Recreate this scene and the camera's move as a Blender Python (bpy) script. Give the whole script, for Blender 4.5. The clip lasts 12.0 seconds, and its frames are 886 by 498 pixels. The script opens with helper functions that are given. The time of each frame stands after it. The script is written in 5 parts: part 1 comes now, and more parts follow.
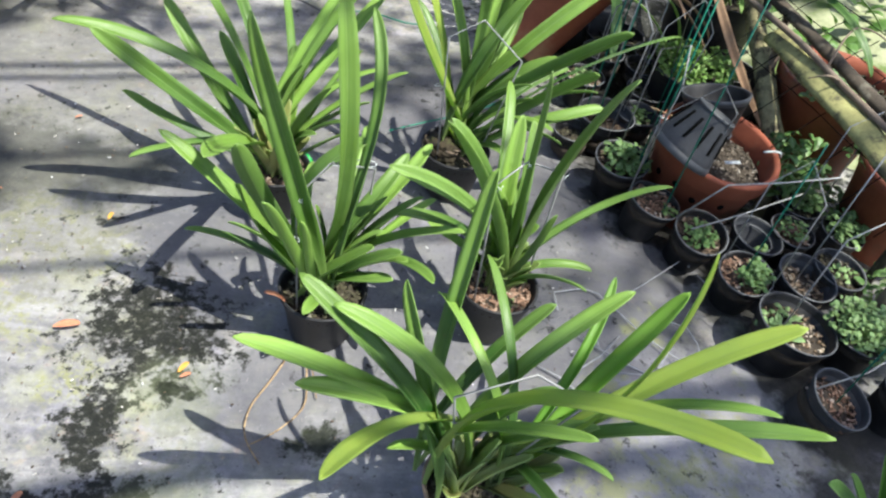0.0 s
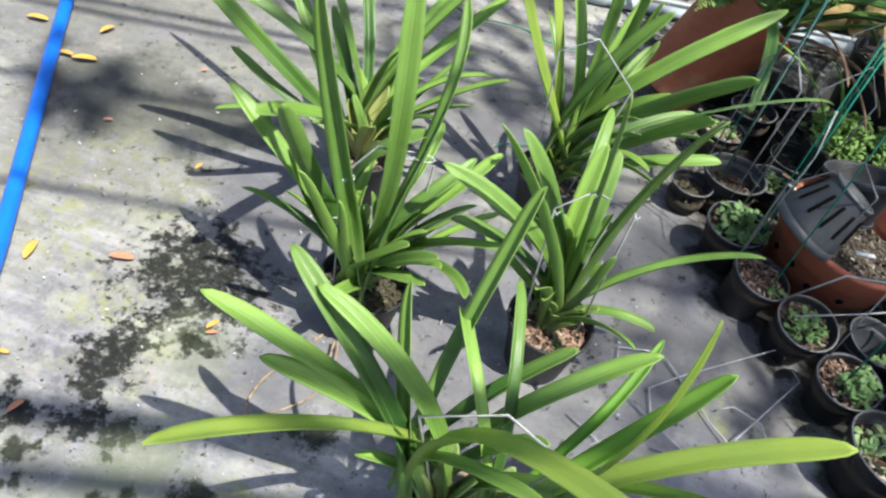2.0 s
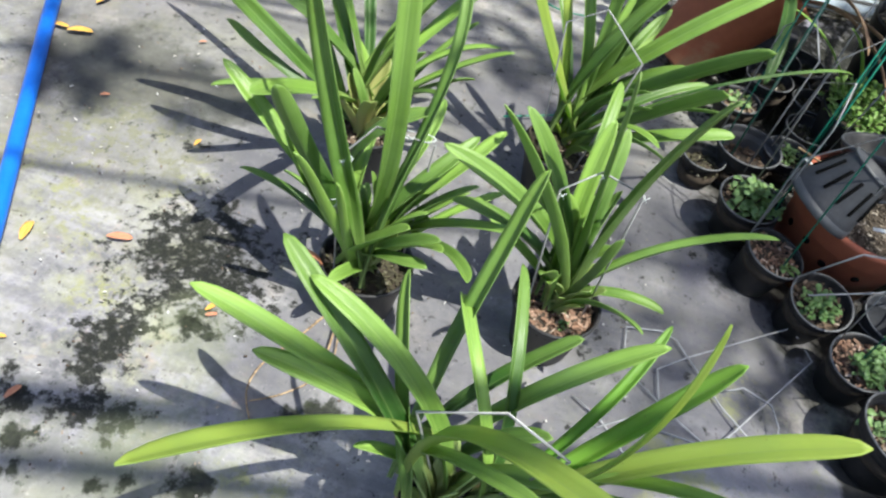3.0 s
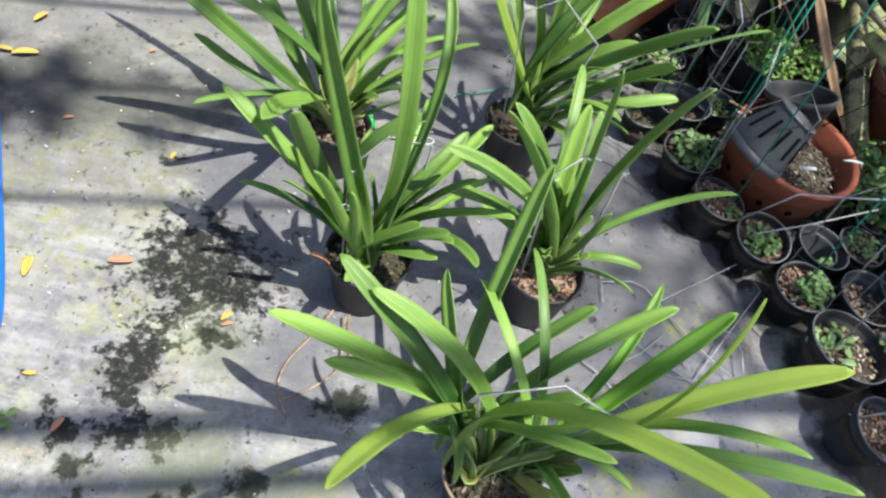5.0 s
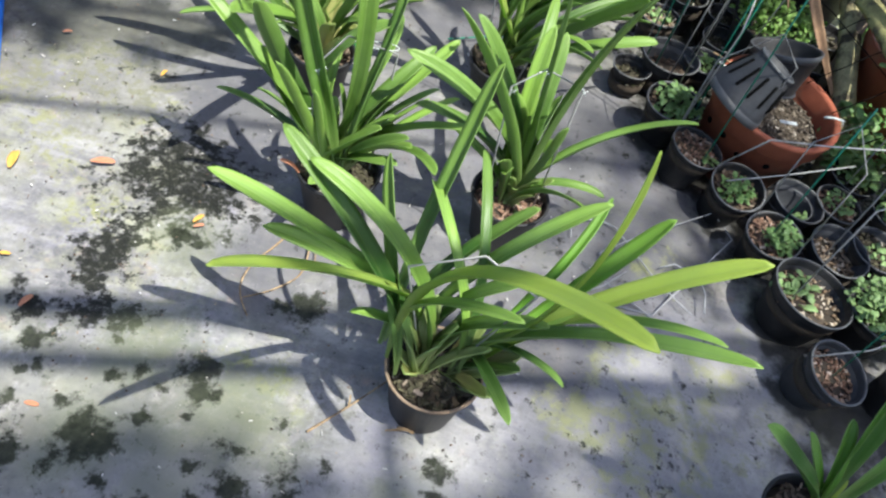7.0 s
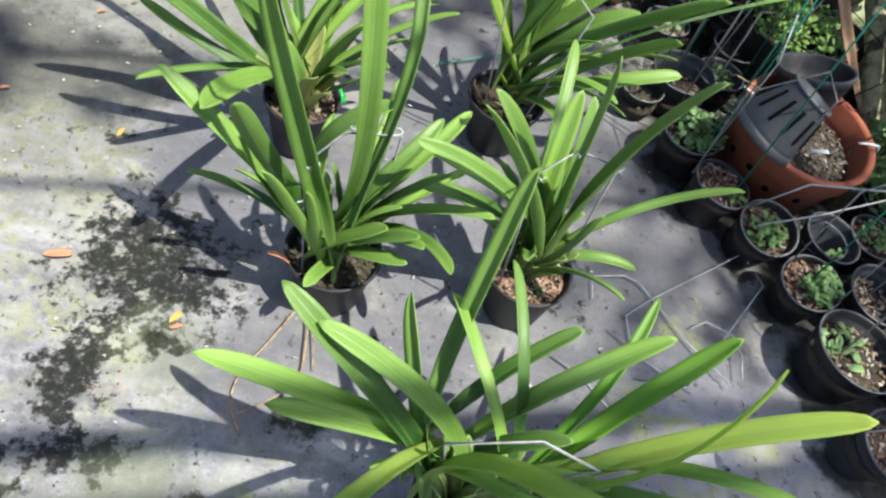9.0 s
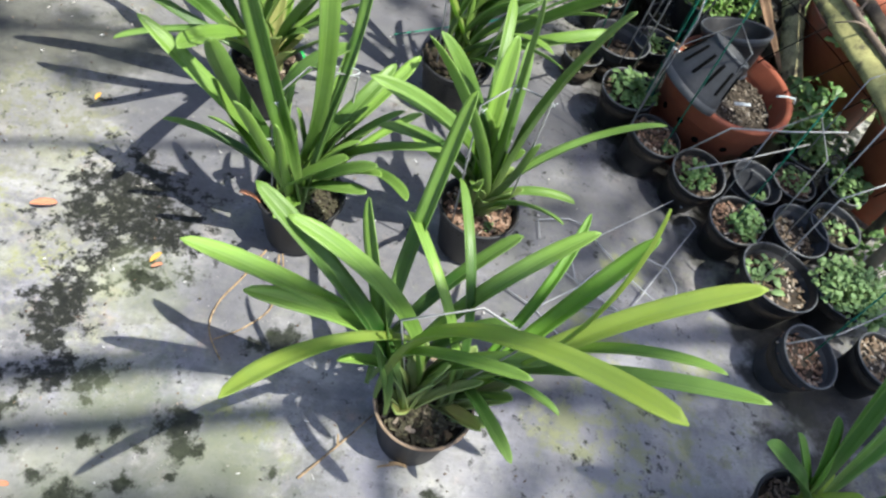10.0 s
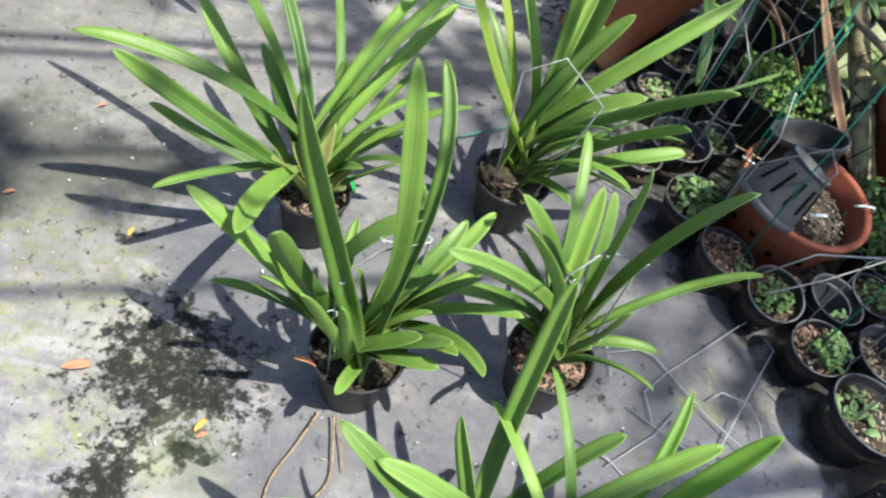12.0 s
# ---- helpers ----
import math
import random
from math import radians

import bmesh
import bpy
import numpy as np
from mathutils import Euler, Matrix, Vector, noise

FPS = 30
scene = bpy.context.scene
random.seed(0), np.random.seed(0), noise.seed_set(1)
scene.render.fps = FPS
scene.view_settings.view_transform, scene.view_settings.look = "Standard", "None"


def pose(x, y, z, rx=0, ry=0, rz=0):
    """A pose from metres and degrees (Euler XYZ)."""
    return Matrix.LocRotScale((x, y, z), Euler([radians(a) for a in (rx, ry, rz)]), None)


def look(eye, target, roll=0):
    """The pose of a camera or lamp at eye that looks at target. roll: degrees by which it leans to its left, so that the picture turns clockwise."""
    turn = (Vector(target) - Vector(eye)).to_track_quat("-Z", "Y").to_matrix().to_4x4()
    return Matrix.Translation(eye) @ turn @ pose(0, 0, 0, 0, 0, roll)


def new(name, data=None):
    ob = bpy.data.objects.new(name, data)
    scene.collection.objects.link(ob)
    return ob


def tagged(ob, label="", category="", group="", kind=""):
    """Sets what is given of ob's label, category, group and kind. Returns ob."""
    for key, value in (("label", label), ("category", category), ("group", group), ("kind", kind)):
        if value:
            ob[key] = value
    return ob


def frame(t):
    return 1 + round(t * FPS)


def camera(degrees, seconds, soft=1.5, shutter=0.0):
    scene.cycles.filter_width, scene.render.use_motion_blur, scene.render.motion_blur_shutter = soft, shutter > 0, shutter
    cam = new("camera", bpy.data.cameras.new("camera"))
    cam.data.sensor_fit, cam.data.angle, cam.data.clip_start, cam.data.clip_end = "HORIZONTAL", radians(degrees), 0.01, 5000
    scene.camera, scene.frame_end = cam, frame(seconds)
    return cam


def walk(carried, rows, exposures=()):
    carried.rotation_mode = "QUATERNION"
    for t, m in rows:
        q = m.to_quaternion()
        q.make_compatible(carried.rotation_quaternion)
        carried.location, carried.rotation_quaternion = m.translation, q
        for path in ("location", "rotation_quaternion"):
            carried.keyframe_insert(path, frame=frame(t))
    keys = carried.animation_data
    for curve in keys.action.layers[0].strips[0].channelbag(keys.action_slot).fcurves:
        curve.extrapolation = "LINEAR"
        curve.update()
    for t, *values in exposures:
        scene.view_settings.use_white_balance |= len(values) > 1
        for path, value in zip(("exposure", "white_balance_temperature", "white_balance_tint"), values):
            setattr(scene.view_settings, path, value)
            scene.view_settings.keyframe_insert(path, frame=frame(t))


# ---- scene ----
cam = camera(59.7, 12.0, 2.4)
PATH = [
    (0, (0.0221, -0.1079, 1.1609), (0.3328, 1.7446, -0.6383), 13.5),
    (0.5, (0.0117, -0.0403, 1.1765), (0.1755, 1.9032, -0.5421), 13.3),
    (1, (0.0546, -0.0026, 1.1817), (0.0208, 1.9539, -0.5304), 14.3),
    (1.5, (0.1391, -0.0169, 1.1362), (-0.0663, 1.8915, -0.6175), 14.4),
    (2, (0.1937, -0.0416, 1.1089), (-0.0078, 1.8057, -0.7098), 15.7),
    (2.5, (0.1950, 0.0039, 1.1167), (-0.0026, 1.8148, -0.7384), 15.4),
    (3, (0.1950, 0.0039, 1.1063), (-0.0013, 1.7602, -0.8008), 15.4),
    (3.2, (0.1859, -0.0143, 1.0959), (0.0156, 1.7277, -0.8268), 15.9),
    (4.8, (0.0299, -0.0416, 1.1934), (0.1274, 1.6640, -0.7670), 16.2),
    (5, (0.0325, -0.0572, 1.1960), (0.1794, 1.6484, -0.7605), 16.9),
    (5.5, (0.0637, -0.0689, 1.1687), (0.3263, 1.5431, -0.8541), 19.0),
    (6, (0.1248, -0.1482, 1.1726), (0.3367, 1.4560, -0.8632), 20.3),
    (6.5, (0.1703, -0.2275, 1.1596), (0.2197, 1.4378, -0.8359), 19.3),
    (7, (0.1807, -0.1768, 1.1505), (0.2379, 1.5184, -0.8203), 18.0),
    (7.5, (0.1118, -0.0156, 1.1713), (0.2574, 1.6770, -0.7956), 19.3),
    (7.7, (0.0793, 0.0377, 1.1700), (0.2093, 1.7355, -0.7956), 19.3),
    (9.3, (0.0546, 0.1001, 1.1453), (0.3042, 1.6380, -0.9360), 19.5),
    (9.5, (0.0702, 0.0611, 1.1544), (0.3536, 1.5860, -0.9321), 19.9),
    (10, (0.0910, -0.0767, 1.1765), (0.3926, 1.5379, -0.8398), 20.2),
    (10.5, (0.0845, -0.1352, 1.1739), (0.3237, 1.5353, -0.8047), 19.4),
    (11, (0.0429, -0.0429, 1.1791), (0.2262, 1.6510, -0.7852), 19.0),
    (11.5, (-0.0208, 0.0936, 1.1947), (0.2002, 1.7901, -0.7644), 18.5),
    (12, (-0.0481, 0.1690, 1.1973), (0.2314, 1.8291, -0.7852), 18.5),
]
walk(cam, [(t, look(eye, target, roll)) for t, eye, target, roll in PATH])

# ---- world, sun, exposure ----
SUN_WAY = Vector((-0.39, 0.22, -1.0)).normalized()
world = bpy.data.worlds.new("sky")
scene.world = world
world.use_nodes = True
sky = world.node_tree.nodes.new("ShaderNodeTexSky")
sky.sky_type, sky.sun_disc = "NISHITA", False
sky.air_density, sky.dust_density = 0.85, 1.8
sky.sun_elevation, sky.sun_rotation = radians(65.9), radians(119.4)
back = world.node_tree.nodes["Background"]
back.inputs["Strength"].default_value = 0.122
world.node_tree.links.new(sky.outputs["Color"], back.inputs["Color"])
sun = new("sun", bpy.data.lights.new("sun", "SUN"))
sun.data.energy, sun.data.angle, sun.data.color = 4.75, radians(0.55), (0.975, 0.975, 0.885)
sun.matrix_world = look(-SUN_WAY * 20, (0, 0, 0))
scene.view_settings.exposure = 0.94


# ---- materials ----
def material(name):
    m = bpy.data.materials.new(name)
    m.use_nodes = True
    t = m.node_tree
    return m, t, t.nodes["Principled BSDF"]


def node(t, kind, **settings):
    n = t.nodes.new("ShaderNode" + kind)
    for key, value in settings.items():
        if key == "operation":
            n.operation = value
        elif key == "blend":
            n.blend_type = value
        else:
            n.inputs[key.replace("_", " ").strip()].default_value = value
    return n


def spread(t, source, stops):
    """A colour ramp from (place, colour) stops."""
    n = t.nodes.new("ShaderNodeValToRGB")
    e = n.color_ramp.elements
    while len(e) < len(stops):
        e.new(0.5)
    for k, (place, colour) in enumerate(stops):
        e[k].position = place
        e[k].color = (*colour, 1) if len(colour) == 3 else colour
    t.links.new(source, n.inputs["Fac"])
    return n.outputs["Color"]


def mixed(t, factor, a, b, blend="MIX"):
    n = t.nodes.new("ShaderNodeMix")
    n.data_type, n.blend_type = "RGBA", blend
    for key, value in ((0, factor), (6, a), (7, b)):
        if isinstance(value, (int, float)):
            n.inputs[key].default_value = value
        elif isinstance(value, tuple):
            n.inputs[key].default_value = (*value, 1)
        else:
            t.links.new(value, n.inputs[key])
    return n.outputs[2]


def noise_of(t, vector, scale, detail=4.0, rough=0.6):
    n = t.nodes.new("ShaderNodeTexNoise")
    n.inputs["Scale"].default_value, n.inputs["Detail"].default_value, n.inputs["Roughness"].default_value = scale, detail, rough
    t.links.new(vector, n.inputs["Vector"])
    return n.outputs["Fac"]


def maths(t, operation, a, b=None, clamp=False):
    n = t.nodes.new("ShaderNodeMath")
    n.operation, n.use_clamp = operation, clamp
    for key, value in ((0, a), (1, b)):
        if value is None:
            continue
        if isinstance(value, (int, float)):
            n.inputs[key].default_value = value
        else:
            t.links.new(value, n.inputs[key])
    return n.outputs[0]


def bumped(t, p, height, strength, distance=0.002):
    n = t.nodes.new("ShaderNodeBump")
    n.inputs["Strength"].default_value, n.inputs["Distance"].default_value = strength, distance
    t.links.new(height, n.inputs["Height"])
    t.links.new(n.outputs["Normal"], p.inputs["Normal"])


def coords(t, kind="Object"):
    return t.nodes.new("ShaderNodeTexCoord").outputs[kind]


def plain(name, a, b, rough=0.6, scale=30.0, metal=0.0, bump=0.3, spots=None):
    """Two tones by a coarse and a fine noise, with fine relief and one tone a piece."""
    m, t, p = material(name)
    where = coords(t)
    coarse, fine = noise_of(t, where, scale), noise_of(t, where, scale * 7, 3)
    factor = maths(t, "ADD", maths(t, "MULTIPLY", coarse, 0.7), maths(t, "MULTIPLY", fine, 0.3))
    colour = spread(t, factor, [(0.32, a), (0.68, b)])
    if spots:
        mask = spread(t, noise_of(t, where, scale * 0.55, 6, 0.7), [(0.52, (0, 0, 0)), (0.62, (1, 1, 1))])
        colour = mixed(t, mask, colour, spots)
    t.links.new(colour, p.inputs["Base Color"])
    p.inputs["Roughness"].default_value, p.inputs["Metallic"].default_value = rough, metal
    bumped(t, p, fine, bump, 0.001)
    return m


def leaf_material(name, dark, light, tip, sheer=0.4):
    """Waxy strap leaf: fine veins along it, paler keel, small blemishes, light shining through."""
    m, t, p = material(name)
    uv = t.nodes.new("ShaderNodeUVMap").outputs["UV"]
    split = t.nodes.new("ShaderNodeSeparateXYZ")
    t.links.new(uv, split.inputs["Vector"])
    across, along = split.outputs["X"], split.outputs["Y"]
    info = t.nodes.new("ShaderNodeObjectInfo").outputs["Random"]
    stretch = t.nodes.new("ShaderNodeMapping")
    stretch.inputs["Scale"].default_value = (26, 1.2, 1)
    t.links.new(uv, stretch.inputs["Vector"])
    veins = noise_of(t, stretch.outputs["Vector"], 1.0, 5, 0.7)
    patch = noise_of(t, coords(t), 22.0, 5, 0.65)
    tone = maths(t, "ADD", maths(t, "MULTIPLY", info, 0.75), maths(t, "ADD", maths(t, "MULTIPLY", veins, 0.14), maths(t, "MULTIPLY", patch, 0.35)))
    colour = spread(t, tone, [(0.30, dark), (0.64, tuple(0.52 * a + 0.41 * b for a, b in zip(dark, light))), (0.98, light)])
    end = spread(t, along, [(0.55, (0, 0, 0)), (1.0, (0.6, 0.6, 0.6))])
    colour = mixed(t, end, colour, tip)
    foot = spread(t, along, [(0.0, (0.85, 0.85, 0.85)), (0.30, (0, 0, 0))])
    colour = mixed(t, foot, colour, (0.27, 0.35, 0.13))
    blemish = spread(t, noise_of(t, coords(t), 140.0, 3, 0.5), [(0.70, (0, 0, 0)), (0.76, (0.5, 0.5, 0.5))])
    colour = mixed(t, blemish, colour, (0.16, 0.13, 0.05))
    keel = maths(t, "ABSOLUTE", maths(t, "SUBTRACT", across, 0.5))
    line = spread(t, keel, [(0.0, (0.55, 0.55, 0.55)), (0.035, (0, 0, 0))])
    colour = mixed(t, line, colour, (0.26, 0.36, 0.11))
    groove = spread(t, keel, [(0.03, (0, 0, 0)), (0.06, (0.32, 0.32, 0.32)), (0.16, (0, 0, 0))])
    colour = mixed(t, groove, colour, dark)
    edge = spread(t, keel, [(0.44, (0, 0, 0)), (0.5, (0.35, 0.35, 0.35))])
    colour = mixed(t, edge, colour, (0.30, 0.42, 0.16))
    pale = spread(t, noise_of(t, coords(t), 9.0, 4, 0.6), [(0.42, (0, 0, 0)), (0.70, (0.30, 0.30, 0.30))])
    colour = mixed(t, pale, colour, (0.26, 0.41, 0.15))
    t.links.new(colour, p.inputs["Base Color"])
    t.links.new(spread(t, patch, [(0.3, (0.32, 0.32, 0.32)), (0.7, (0.50, 0.50, 0.50))]), p.inputs["Roughness"])
    p.inputs["Specular IOR Level"].default_value = 0.52
    bumped(t, p, maths(t, "ADD", veins, maths(t, "MULTIPLY", patch, 0.6)), 0.5, 0.0010)
    glow = node(t, "BsdfTranslucent")
    t.links.new(mixed(t, 0.55, colour, (0.31, 0.58, 0.06)), glow.inputs["Color"])
    mix = node(t, "MixShader", Fac=sheer)
    t.links.new(p.outputs["BSDF"], mix.inputs[1])
    t.links.new(glow.outputs["BSDF"], mix.inputs[2])
    t.links.new(mix.outputs["Shader"], t.nodes["Material Output"].inputs["Surface"])
    return m


def mat_material():
    """Faded woven weed mat: weave, dust, yellow algae bloom and dark moss in patches, with some shade painted in."""
    m, t, p = material("weed_mat_fabric")
    where = coords(t)
    wave_a = t.nodes.new("ShaderNodeTexWave")
    wave_b = t.nodes.new("ShaderNodeTexWave")
    wave_a.bands_direction, wave_b.bands_direction = "X", "Y"
    for w in (wave_a, wave_b):
        w.inputs["Scale"].default_value = 130.0
        t.links.new(where, w.inputs["Vector"])
    weave = maths(t, "MULTIPLY", wave_a.outputs["Fac"], wave_b.outputs["Fac"])
    coarse = noise_of(t, where, 2.6, 7, 0.66)
    mid = noise_of(t, where, 11.0, 6, 0.7)
    fine = noise_of(t, where, 55.0, 5, 0.75)
    tone = maths(t, "ADD", maths(t, "MULTIPLY", coarse, 0.48), maths(t, "ADD", maths(t, "MULTIPLY", mid, 0.38), maths(t, "MULTIPLY", fine, 0.19)))
    colour = spread(t, tone, [(0.37, (0.070, 0.068, 0.080)), (0.45, (0.149, 0.146, 0.155)), (0.53, (0.248, 0.242, 0.249)), (0.62, (0.466, 0.455, 0.432))])
    dust = spread(t, fine, [(0.50, (0, 0, 0)), (0.70, (0.45, 0.45, 0.45))])
    colour = mixed(t, dust, colour, (0.35, 0.335, 0.345))
    drawn = t.nodes.new("ShaderNodeMapping")
    drawn.inputs["Rotation"].default_value, drawn.inputs["Scale"].default_value = (0, 0, -0.2733), (1.3, 8.0, 1.0)
    t.links.new(where, drawn.inputs["Vector"])
    streak = noise_of(t, drawn.outputs["Vector"], 2.2, 5, 0.65)
    colour = mixed(t, spread(t, streak, [(0.36, (0.55, 0.55, 0.55)), (0.50, (0, 0, 0))]), colour, (0.124, 0.121, 0.132))
    colour = mixed(t, spread(t, streak, [(0.52, (0, 0, 0)), (0.66, (0.50, 0.50, 0.50))]), colour, (0.455, 0.440, 0.425))
    tint = t.nodes.new("ShaderNodeTexNoise")
    tint.inputs["Scale"].default_value, tint.inputs["Detail"].default_value, tint.inputs["Roughness"].default_value = 7.0, 6.0, 0.65
    t.links.new(where, tint.inputs["Vector"])
    hue = t.nodes.new("ShaderNodeSeparateColor")
    t.links.new(tint.outputs["Color"], hue.inputs["Color"])
    colour = mixed(t, spread(t, hue.outputs["Red"], [(0.54, (0, 0, 0)), (0.72, (0.8, 0.8, 0.8))]), colour, (0.44, 0.39, 0.35))
    colour = mixed(t, spread(t, hue.outputs["Green"], [(0.54, (0, 0, 0)), (0.72, (0.8, 0.8, 0.8))]), colour, (0.33, 0.315, 0.385))
    colour = mixed(t, spread(t, hue.outputs["Blue"], [(0.54, (0, 0, 0)), (0.72, (0.8, 0.8, 0.8))]), colour, (0.37, 0.375, 0.27))
    bloom = maths(t, "MULTIPLY", noise_of(t, where, 4.5, 6, 0.7), noise_of(t, where, 44.0, 4, 0.75))
    colour = mixed(t, spread(t, bloom, [(0.24, (0, 0, 0)), (0.38, (0.5, 0.5, 0.5))]), colour, (0.30, 0.30, 0.17))
    shift = t.nodes.new("ShaderNodeMapping")
    shift.inputs["Location"].default_value = (3.1, 7.7, 0)
    t.links.new(where, shift.inputs["Vector"])
    rosy = noise_of(t, shift.outputs["Vector"], 13.0, 6, 0.75)
    colour = mixed(t, spread(t, rosy, [(0.58, (0, 0, 0)), (0.72, (0.55, 0.55, 0.55))]), colour, (0.40, 0.29, 0.23))
    blots = spread(t, noise_of(t, shift.outputs["Vector"], 24.0, 4, 0.7), [(0.60, (0, 0, 0)), (0.68, (0.45, 0.45, 0.45))])
    colour = mixed(t, blots, colour, (0.085, 0.09, 0.07))
    # dark moss in patches with their own places, and shade painted in behind
    grain = noise_of(t, where, 26.0, 6, 0.75)
    bend = t.nodes.new("ShaderNodeTexNoise")
    bend.inputs["Scale"].default_value, bend.inputs["Detail"].default_value = 6.0, 5.0
    t.links.new(where, bend.inputs["Vector"])
    shove = t.nodes.new("ShaderNodeVectorMath")
    shove.operation = "MULTIPLY_ADD"
    shove.inputs[1].default_value, shove.inputs[2].default_value = (0.28, 0.28, 0), (-0.14, -0.14, 0)
    t.links.new(bend.outputs["Color"], shove.inputs[0])
    total = t.nodes.new("ShaderNodeVectorMath")
    t.links.new(where, total.inputs[0])
    t.links.new(shove.outputs["Vector"], total.inputs[1])
    warped = total.outputs["Vector"]

    def patches(places, warped=warped):
        most = None
        for x, y, r in places:
            d = t.nodes.new("ShaderNodeVectorMath")
            d.operation = "DISTANCE"
            d.inputs[1].default_value = (x, y, 0)
            t.links.new(warped, d.inputs[0])
            near = maths(t, "SUBTRACT", 1.0, maths(t, "DIVIDE", d.outputs["Value"], r), True)
            most = near if most is None else maths(t, "MAXIMUM", most, near)
        return most
    moss = patches(((-0.32, 0.80, 0.20), (-0.35, 0.60, 0.10), (-0.33, 0.50, 0.085), (-0.25, 0.475, 0.07), (-0.42, 0.47, 0.045), (-0.90, 0.55, 0.15), (0.98, 1.62, 0.55), (0.85, 1.95, 0.60), (1.15, 1.75, 0.55), (0.95, 2.30, 0.70), (0.60, 2.25, 0.45)))
    loose = spread(t, noise_of(t, where, 3.4, 5, 0.6), [(0.55, (0, 0, 0)), (0.75, (0.4, 0.4, 0.4))])
    moss = maths(t, "MAXIMUM", moss, loose)
    mottle = spread(t, noise_of(t, where, 38.0, 6, 0.75), [(0.46, (0, 0, 0)), (0.60, (1, 1, 1))])
    stain = maths(t, "MULTIPLY", patches(((-0.22, 0.42, 0.12), (-0.03, 0.39, 0.14), (-0.18, 0.22, 0.12), (-0.15, 0.52, 0.12), (0.05, 0.30, 0.10))), maths(t, "ADD", maths(t, "MULTIPLY", mottle, 1.3), 0.25))
    colour = mixed(t, spread(t, stain, [(0.10, (0, 0, 0)), (0.80, (0.22, 0.22, 0.22))]), colour, (0.17, 0.22, 0.14))
    film = spread(t, maths(t, "ADD", patches(((-0.25, 0.33, 0.30), (-0.05, 0.28, 0.28), (0.10, 0.15, 0.25), (-0.30, 0.12, 0.25))), maths(t, "MULTIPLY", maths(t, "SUBTRACT", noise_of(t, where, 30.0, 6, 0.75), 0.5), 2.8)), [(0.22, (0, 0, 0)), (0.62, (0.60, 0.60, 0.60))])
    colour = mixed(t, film, colour, (0.142, 0.145, 0.118))
    olive = maths(t, "MULTIPLY", patches(((-0.43, 0.66, 0.10), (-0.62, 1.02, 0.20), (-0.74, 0.92, 0.16), (-0.46, 0.98, 0.14), (-0.58, 0.80, 0.12), (-0.02, 0.45, 0.10))), mottle)
    colour = mixed(t, spread(t, olive, [(0.08, (0, 0, 0)), (0.50, (0.70, 0.70, 0.70))]), colour, (0.26, 0.265, 0.11))
    green = spread(t, noise_of(t, shift.outputs["Vector"], 4.2, 6, 0.65), [(0.62, (0, 0, 0)), (0.74, (0.5, 0.5, 0.5))])
    colour = mixed(t, green, colour, (0.20, 0.215, 0.155))
    grime = maths(t, "ADD", patches(((-0.60, 1.25, 0.60), (-0.15, 1.55, 0.55), (-0.95, 1.60, 0.60), (0.30, 1.60, 0.55))), maths(t, "MULTIPLY", maths(t, "SUBTRACT", mid, 0.5), 2.2))
    colour = mixed(t, spread(t, grime, [(0.05, (0, 0, 0)), (0.55, (0.62, 0.62, 0.62))]), colour, (0.122, 0.118, 0.106))
    lilac_lift = maths(t, "ADD", patches(((0.62, 0.50, 0.34), (0.50, 0.28, 0.34), (0.25, 0.22, 0.26), (-0.08, 0.10, 0.25), (0.75, 0.75, 0.25))), maths(t, "MULTIPLY", maths(t, "SUBTRACT", mid, 0.5), 1.2))
    colour = mixed(t, spread(t, lilac_lift, [(0.10, (0, 0, 0)), (0.45, (0.50, 0.50, 0.50))]), colour, (0.275, 0.268, 0.305))
    thin_shade = maths(t, "ADD", patches(((0.60, 1.02, 0.28), (0.52, 1.30, 0.28), (0.14, 0.72, 0.26), (0.42, 0.72, 0.24), (0.08, 1.05, 0.26), (0.45, 0.98, 0.25), (0.15, 1.45, 0.30), (-0.05, 0.70, 0.20), (0.35, 1.15, 0.26), (-0.25, 1.00, 0.22))), maths(t, "MULTIPLY", maths(t, "SUBTRACT", mid, 0.5), 1.4))
    colour = mixed(t, spread(t, thin_shade, [(0.08, (0, 0, 0)), (0.50, (0.72, 0.72, 0.72))]), colour, (0.104, 0.102, 0.118))
    blotch = maths(t, "ADD", patches(((0.75, 0.56, 0.20), (0.50, 0.55, 0.17), (0.64, 0.56, 0.14), (0.80, 0.70, 0.18), (0.62, 0.42, 0.14), (0.60, 0.72, 0.16), (0.72, 0.42, 0.12), (0.66, 0.92, 0.12))), maths(t, "MULTIPLY", maths(t, "SUBTRACT", noise_of(t, where, 21.0, 6, 0.7), 0.5), 3.0))
    colour = mixed(t, spread(t, blotch, [(0.55, (0, 0, 0)), (1.00, (0.65, 0.65, 0.65))]), colour, (0.275, 0.285, 0.115))
    specks = spread(t, noise_of(t, where, 240.0, 2, 0.5), [(0.73, (0, 0, 0)), (0.77, (0.8, 0.8, 0.8))])
    colour = mixed(t, specks, colour, (0.55, 0.53, 0.50))
    grit = spread(t, noise_of(t, shift.outputs["Vector"], 130.0, 3, 0.6), [(0.64, (0, 0, 0)), (0.72, (0.55, 0.55, 0.55))])
    colour = mixed(t, grit, colour, (0.055, 0.055, 0.045))
    mask = maths(t, "ADD", maths(t, "MULTIPLY", moss, 0.72), maths(t, "ADD", maths(t, "MULTIPLY", maths(t, "SUBTRACT", grain, 0.5), 1.9), maths(t, "MULTIPLY", maths(t, "SUBTRACT", fine, 0.5), 1.4)))
